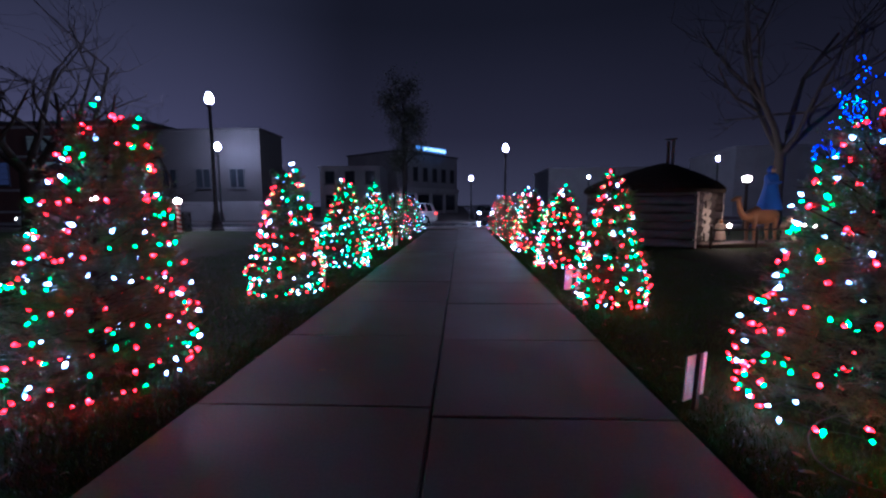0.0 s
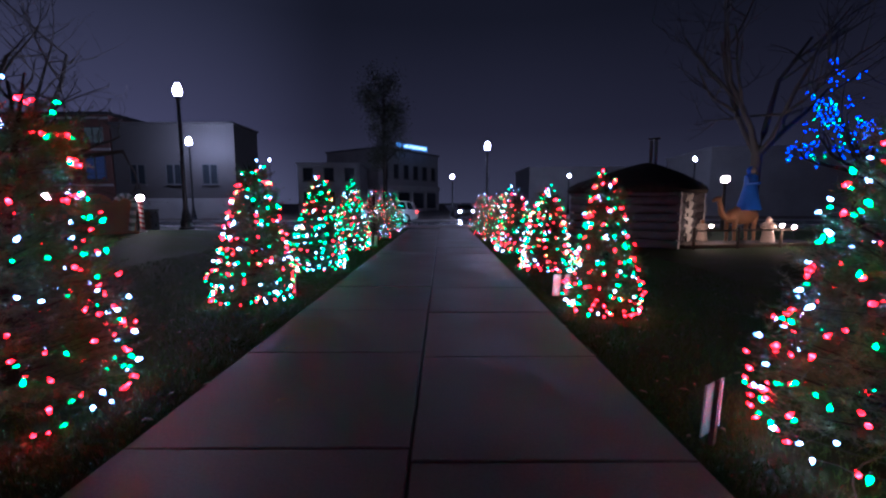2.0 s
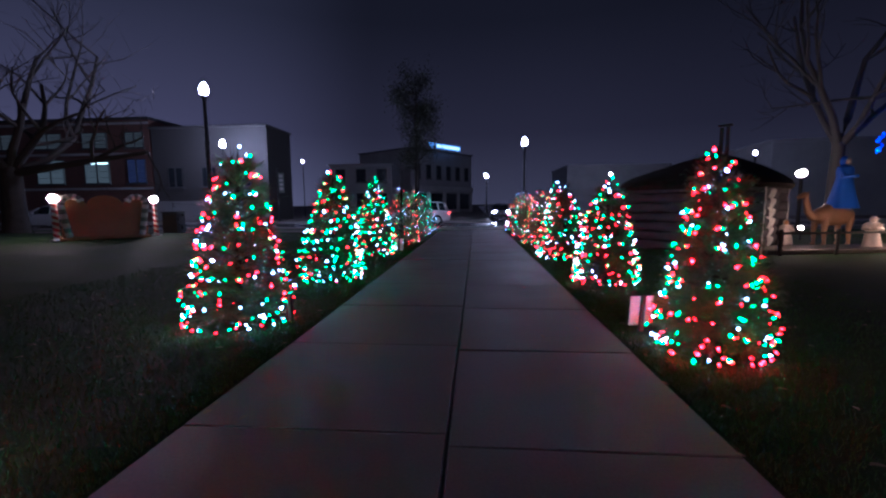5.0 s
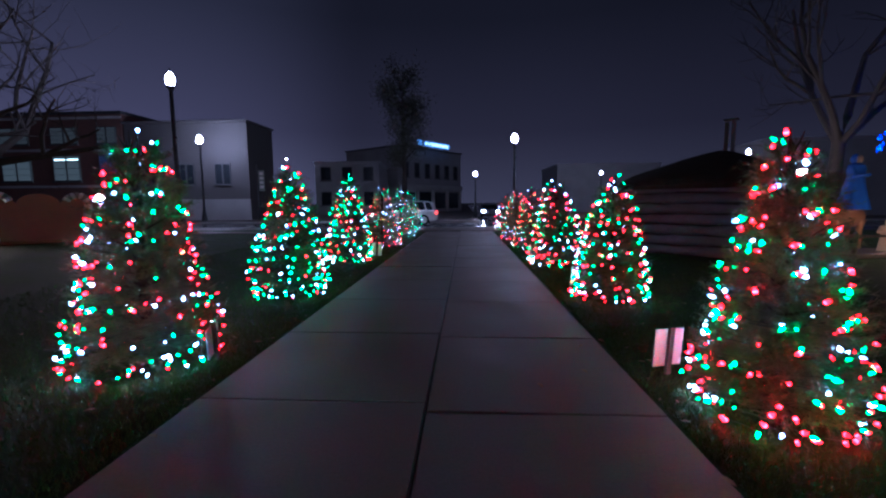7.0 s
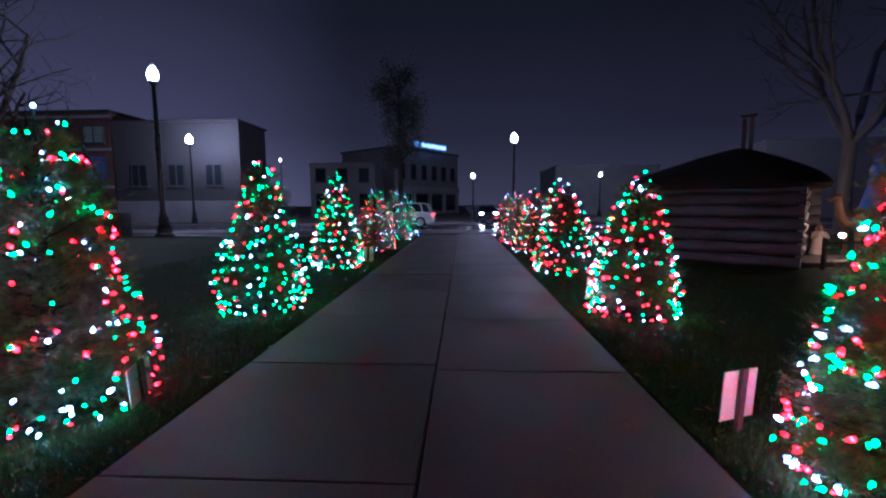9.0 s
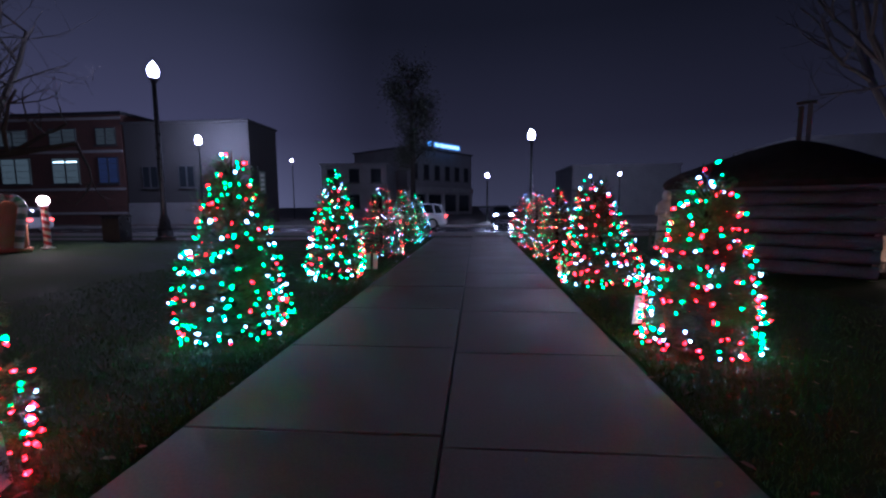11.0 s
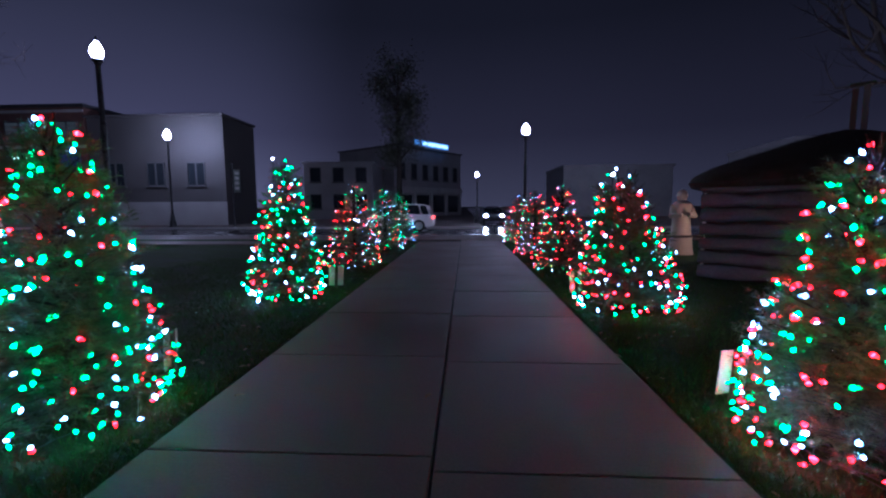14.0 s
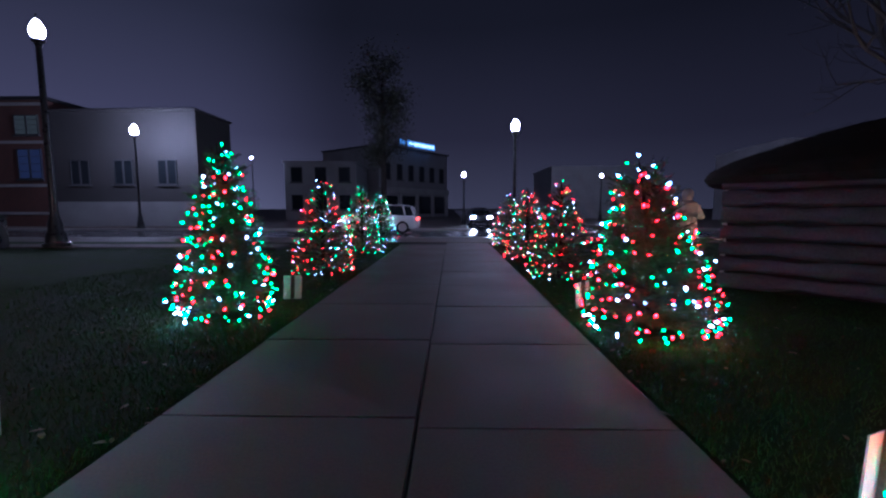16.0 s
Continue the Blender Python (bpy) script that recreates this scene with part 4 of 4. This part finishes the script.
def brick_building():
    t = thing("brick_building", -45.0, 37.0, 0, 0, "dark red brick two-storey building with lit office windows", "building")
    part("wall", Shape().box(-25, 0.12, -0.02, 14.6, 16, 9.6), BRICK, t)
    for z in (0.9, 3.05, 6.35, 9.2):
        part("string_course", Shape().box(-25, 0.03, z, 14.6, 0.118, z + 0.22, 0.02), STONE, t)
    part("roof", Shape().box(-25.2, -0.1, 9.6, 14.8, 16.2, 9.85), ROOF, t)
    for x, w, room, tubes in ((-15.6, 2.6, DIMROOM, False), (-10.7, 2.6, ROOMGLOW, False), (-5.8, 2.6, DIMROOM, False), (-0.8, 2.6, BLUEROOM, False),
                              (4.1, 2.9, ROOMGLOW, False), (9.0, 2.6, ROOMGLOW, True), (13.1, 1.9, BLUEROOM, False)):
        window_unit(t, x, 3.66, w, 2.3, 0.01, room, True, tubes, 1)
        window_unit(t, x, 7.0, w, 1.5, 0.01, DIMROOM, True, False, 1)
    return t


def pale_building():
    t = thing("pale_building", -30.2, 37.0, 0, 0, "pale stuccoed two-storey building lit by a street lamp", "building")
    part("wall", Shape().box(0, 0.1, -0.02, 11.4, 5, 8.7), PALEWALL, t)
    part("plinth", Shape().box(-0.02, 0.0, -0.02, 11.45, 0.098, 1.9, 0.02), DARKWALL, t)
    part("cornice", Shape().box(-0.1, -0.15, 8.7, 11.55, 5.1, 8.9, 0.05), PALEWALL, t)
    for x, z in ((2.2, 3.2), (5.6, 3.2), (9.0, 3.2)):
        window_unit(t, x, z, 1.5, 1.9, 0.01, GLASS, False, False, 1)
    return t


def sign_building():
    t = thing("corner_shop_building", -8.9, 60.6, 0, 54, "dark corner building with a pale shop band and roof sign", "building")
    w = 15.0
    part("wall", Shape().box(0, 0.15, -0.02, w, 12, 9.6), DARKWALL, t)
    part("roof", Shape().box(-0.2, -0.1, 9.6, w + 0.2, 12.2, 9.8), ROOF, t)
    part("fascia", Shape().box(0, -0.25, 3.4, w, 0.148, 4.2, 0.04), STONE, t, "pale shop-front band")
    for x in (0.3, 3.9, 7.6, 11.2, w - 0.3):
        part("column", Shape().box(x - 0.22, -0.1, 0, x + 0.22, 0.148, 3.4, 0.03), STONE, t)
    for i in range(6):
        window_unit(t, 1.5 + i * 2.4, 5.3, 1.1, 2.2, 0.06, GLASS, False, False, 0)
    for x0, x1 in ((0.8, 3.4), (4.4, 7.1), (8.1, 10.7), (11.7, 14.2)):
        part("shop_window", Shape().box(x0, 0.05, 0.5, x1, 0.146, 3.1, 0.01), GLASS, t, "dark shop window")
    return t


def roof_sign():
    t = thing("roof_sign", -6.41, 62.9, 9.95, 54, "long blue illuminated sign on the roof edge", "sign")
    part("panel", Shape().box(1.5, -0.1, 0.05, 7.4, 0.1, 0.80, 0.02), SIGNGLOW, t, "glowing blue panel")
    part("emblem", Shape().box(0, -0.1, 0.1, 0.85, 0.1, 0.80, 0.1), SIGNGLOW, t, "glowing blue emblem")
    widths = (0.5, 0.34, 0.42, 0.3, 0.46, 0.38, 0.5, 0.36, 0.44, 0.4)
    x = 1.65
    for q in widths:
        part("letter_bar", Shape().box(x, -0.13, 0.22, x + q, -0.102, 0.62, 0.005), SIGNDARK, t)
        x += q + 0.15
    for x in (1.9, 4.2, 6.6):
        part("bracket", Shape().box(x - 0.05, 0.02, -0.2, x + 0.05, 0.12, 0.05), IRON, t)
    return t


def plain_block(x, y, w, d, h, turn, label, rows, cols):
    t = thing("street_building", x, y, 0, turn, label, "building", "buildings along the street")
    part("wall", Shape().box(0, 0.12, -0.02, w, d, h), DARKWALL, t)
    part("roof", Shape().box(-0.15, -0.1, h, w + 0.15, d + 0.15, h + 0.25), DARKWALL, t)
    for r in range(rows):
        for c in range(cols):
            window_unit(t, w * (c + 0.5) / cols, 1.2 + r * 3.1, 1.3, 1.7, 0.03, GLASS, False, False, 0)
    return t


brick_building()
pale_building()
sign_building()
roof_sign()
plain_block(-18.2, 52.0, 8.0, 10, 6.4, 4, "dark two-storey house set back from the street", 2, 3)
plain_block(-2.2, 86.0, 4.6, 14, 7.5, 90, "dark shop row along the side street", 2, 4)
plain_block(13.6, 60.0, 14.0, 12, 6.5, 0, "plain grey low building across the street", 0, 0)
plain_block(29.0, 42.0, 26.0, 12, 7.0, -8, "plain grey long building across the street", 0, 0)
plain_block(60.0, 36.0, 40.0, 12, 8.0, -70, "plain grey long building across the street", 0, 0)


def banner_pole(x, y):
    t = thing("banner_pole", x, y, 0, 0, "dark pole with a hanging pale vertical banner", "banner")
    part("pole", Shape().lathe([(0.09, 0), (0.06, 4.6)], 10), IRON, t, smooth=True)
    part("arm", Shape().tube([(0, 0, 4.2), (0.62, 0, 4.2)], 0.02, 6), IRON, t)
    part("cloth", Shape().box(0.08, -0.006, 2.5, 0.58, 0.006, 4.17), DARKSTRIPE, t, "grey-green banner cloth")
    for i in range(4):
        part("letter_bar", Shape().box(0.18, -0.012, 2.72 + i * 0.36, 0.48, -0.0065, 2.94 + i * 0.36), WHITEPAINT, t)
    return t


banner_pole(-16.4, 33.9)


def far_light(x, y, z):
    t = thing("wall_light", x, y, 0, 0, "small white lamp on a thin dark pole", "street lamp")
    part("pole", Shape().lathe([(0.07, 0), (0.05, z)], 8), IRON, t, smooth=True)
    part("lens", Shape().blob((0, -0.1, z), (0.10, 0.10, 0.08), 10, 6), LAMPGLOW, t, "glowing white lens", smooth=True)
    return t


far_light(-21.3, 51.0, 6.9)


# ---- vehicles ----
def car(name, x, y, turn, paint, label, lights=True, tall=1.0):
    t = thing(name, x, y, -0.12, turn, label, "car", "cars on the street")
    L, W = 4.7, 0.92
    prof = [(-2.35, 0.42, 0.62), (-2.3, 0.34, 0.98), (-2.05, 0.30, 1.06), (-1.0, 0.28, 1.08), (0.6, 0.28, 1.06), (1.3, 0.28, 1.02), (2.05, 0.30, 0.90), (2.3, 0.34, 0.76), (2.36, 0.44, 0.62)]
    rings = []
    for xx, lo, hi in prof:
        ww = W * (0.86 if abs(xx) > 2.2 else 1.0)
        m = (lo + hi) / 2
        rings.append([(xx, -ww * 0.92, lo), (xx, -ww, m), (xx, -ww * 0.97, hi - 0.08), (xx, -ww * 0.84, hi), (xx, ww * 0.84, hi), (xx, ww * 0.97, hi - 0.08), (xx, ww, m), (xx, ww * 0.92, lo)])
    part("body", Shape().loft(rings), paint, t, smooth=True)
    h = 1.66 * tall
    g = [(-2.15, 1.03, 1.05), (-1.95, 1.04, h - 0.10), (-1.6, 1.04, h - 0.02), (-0.4, 1.04, h), (0.35, 1.03, h - 0.06), (0.6, 1.02, h - 0.16), (1.32, 1.0, 1.03)]
    rings = []
    for xx, lo, hi in g:
        rings.append([(xx, -W * 0.86, lo), (xx, -W * 0.70, hi - 0.05), (xx, -W * 0.58, hi), (xx, W * 0.58, hi), (xx, W * 0.70, hi - 0.05), (xx, W * 0.86, lo)])
    part("cabin_glass", Shape().loft(rings), GLASS, t, "dark window glass", smooth=True)
    s = Shape()
    s.loft([[(xx, -W * 0.60, z - 0.03), (xx, -W * 0.56, z + 0.025), (xx, W * 0.56, z + 0.025), (xx, W * 0.60, z - 0.03)] for xx, z in ((-1.95, h - 0.10), (-1.6, h - 0.01), (-0.4, h + 0.01), (0.35, h - 0.05), (0.55, h - 0.13))])
    part("roof", s, paint, t, smooth=True)
    for sg in (-1, 1):
        for xa, za, xb, zb in ((0.58, h - 0.15, 1.32, 1.03), (-0.35, h - 0.03, -0.35, 1.04), (-1.45, h - 0.04, -1.6, 1.04), (-1.95, h - 0.10, -2.15, 1.05)):
            part("pillar", Shape().tube([(xa, sg * W * 0.71, za), (xb, sg * W * 0.875, zb)], 0.045, 6), paint, t)
        for xx in (-1.45, 1.45):
            wheel = part("wheel", Shape().lathe([(0.36, -0.11), (0.37, -0.06), (0.37, 0.06), (0.36, 0.11)], 20), RUBBER, t, "black tyre", at=pose(xx, sg * 0.82, 0.37, 90, 0, 0), smooth=True)
            part("rim", Shape().lathe([(0.25, -0.118), (0.24, -0.12), (0.24, 0.12), (0.25, 0.118)], 16), CHROME, wheel, smooth=True)
        part("headlight", Shape().box(2.20, min(sg * 0.5, sg * 0.80), 0.66, 2.345, max(sg * 0.5, sg * 0.80), 0.80, 0.03), HEADGLOW if lights else SIDEGLOW, t, "glowing headlight")
        part("taillight", Shape().box(-2.335, min(sg * 0.55, sg * 0.82), 0.78, -2.27, max(sg * 0.55, sg * 0.82), 0.94, 0.02), TAILGLOW, t, "red tail light")
        part("mirror", Shape().blob((0.75, sg * 1.0, 1.12), (0.07, 0.11, 0.08), 10, 6), paint, t)
    part("bumper", Shape().box(2.30, -0.75, 0.34, 2.40, 0.75, 0.50, 0.03), IRON, t)
    return t


car("sport_utility_car", -3.7, 30.4, 180, CARWHITE, "white sport utility car on the wet street", False)
car("sedan_car", 3.0, 41.0, -90, CARDARK, "dark car with headlights on in the side street", True, 0.9)
car("sport_utility_car", -30.0, 27.2, 180, CARWHITE, "white sport utility car on the wet street", False)


# ---- loose cable by a tree ----
s = Shape()
s.tube([(3.05, -0.1, 0.12)] + [(2.95 - 0.42 * math.sin(a) , -0.62 + 0.30 * math.cos(a), 0.03 + 0.12 * max(0, math.cos(a))) for a in [0.25 * i for i in range(14)]], 0.0045, 5)
tagged(part("power_cable", s, TRIM), "thin grey power cable looped on the grass", "cable", "power cables by the trees")
s = Shape()
s.tube([(2.50, 6.66, 0.16), (2.52, 6.50, 0.05), (2.58, 6.36, 0.03)] + [(2.66 + 0.09 * math.sin(a), 6.32 + 0.07 * math.cos(a), 0.03 + 0.004 * i) for i, a in enumerate([0.55 * j - 1.2 for j in range(12)])]
       + [(2.72, 6.24, 0.03), (2.80, 6.22, 0.03), (2.90, 6.30, 0.06)], 0.0045, 5)
tagged(part("power_cable", s, TRIM), "thin pale power cable curled on the grass", "cable", "power cables by the trees")


# ---- grass, fallen leaves ----
def tuft_field(name, count, seed, mat, size, label, zone):
    rng = np.random.default_rng(seed)
    verts, faces = [], []
    while len(faces) < count:
        x, y = zone(rng)
        z = gz(x, y)
        a = rng.random() * 6.283
        hgt = size * (0.5 + rng.random())
        lx, ly = rng.normal(0, 0.4, 2) * hgt
        wx, wy = math.cos(a) * 0.0045, math.sin(a) * 0.0045
        o = len(verts)
        verts += [(x - wx, y - wy, z - 0.005), (x + wx, y + wy, z - 0.005), (x + lx, y + ly, z + hgt)]
        faces.append((o, o + 1, o + 2))
    me = bpy.data.meshes.new(name)
    me.from_pydata(verts, [], faces)
    me.materials.append(mat)
    return tagged(new(name, me), label, "grass", kind="stuff")


def lawn_zone(rng):
    d = rng.random() ** 1.6 * 4.2
    x = PL - 0.03 - d if rng.random() < 0.5 else PR + 0.03 + d
    return x, -2.5 + 17.0 * rng.random() ** 1.15


tuft_field("grass", 110000, 31, GRASS, 0.035, "short damp winter grass beside the path", lawn_zone)


def leaf_field():
    rng = np.random.default_rng(9)
    s = Shape()
    for i in range(420):
        x, y = lawn_zone(rng)
        if rng.random() < 0.12:
            x, y = rng.uniform(PL, PR), rng.uniform(-2, 14)
            if rng.random() < 0.6:
                x = PL + abs(rng.normal(0, .12)) if rng.random() < 0.5 else PR - abs(rng.normal(0, .12))
            z = 0.006
        else:
            z = gz(x, y) + 0.02
        a, r = rng.random() * 6.28, 0.014 + 0.02 * rng.random()
        c, sn = math.cos(a), math.sin(a)
        ring = [(1.5, 0, 0), (0.5, 0.55, .25), (-0.6, 0.45, .3), (-1.2, 0, .05), (-0.6, -0.45, .3), (0.5, -0.55, .25)]
        s.add([(x + r * (c * u - sn * v), y + r * (sn * u + c * v), z + r * w) for u, v, w in ring], [(0, 1, 5), (1, 2, 4, 5), (2, 3, 4)])
    return tagged(part("fallen_leaves", s, LEAF), "scattered brown fallen leaves on grass and path", "leaves", kind="stuff")


leaf_field()


# ---- slabs of the paths, last ----
def slab_mesh(w, d, seed):
    g, gy = 0.009, 0.004
    return Shape().box(-w / 2 + g, -d / 2 + gy, -0.09, w / 2 - g, d / 2 - gy, 0.0, 0.007).mesh("slab", CONCRETE)


rng_s = random.Random(6)
half = (PC - PL, PR - PC)
meshes = [slab_mesh(half[0], SLAB, 0), slab_mesh(half[1], SLAB, 1)]
for k in range(-7, 14):
    for c, cx in enumerate(((PL + PC) / 2, (PC + PR) / 2)):
        y = SLAB * (k + 0.5) - (0.13 if c else 0.0)
        if y > 21.5:
            continue
        ob = part("slab", meshes[c], None, path_bed)
        ob.matrix_basis = pose(cx, y, rng_s.uniform(-0.004, 0.003), rng_s.uniform(-.12, .12), rng_s.uniform(-.12, .12), rng_s.uniform(-.15, .15))
strip_a, strip_b = slab_mesh(1.5, 1.2, 2), slab_mesh(1.5, 1.35, 3)
for i in range(20):
    ob = part("slab", strip_a, None, walk_bed)
    ob.matrix_basis = pose(-5.8 - 1.5 * i, 19.1, 0.125, 0, 0, 0)
for i in range(32):
    for r in range(2):
        ob = part("slab", strip_b, None, walk_bed)
        ob.matrix_basis = pose(-33.0 + 1.5 * i, 22.39 + 1.36 * r, 0.02 + rng_s.uniform(-.003, .003), 0, 0, 0)
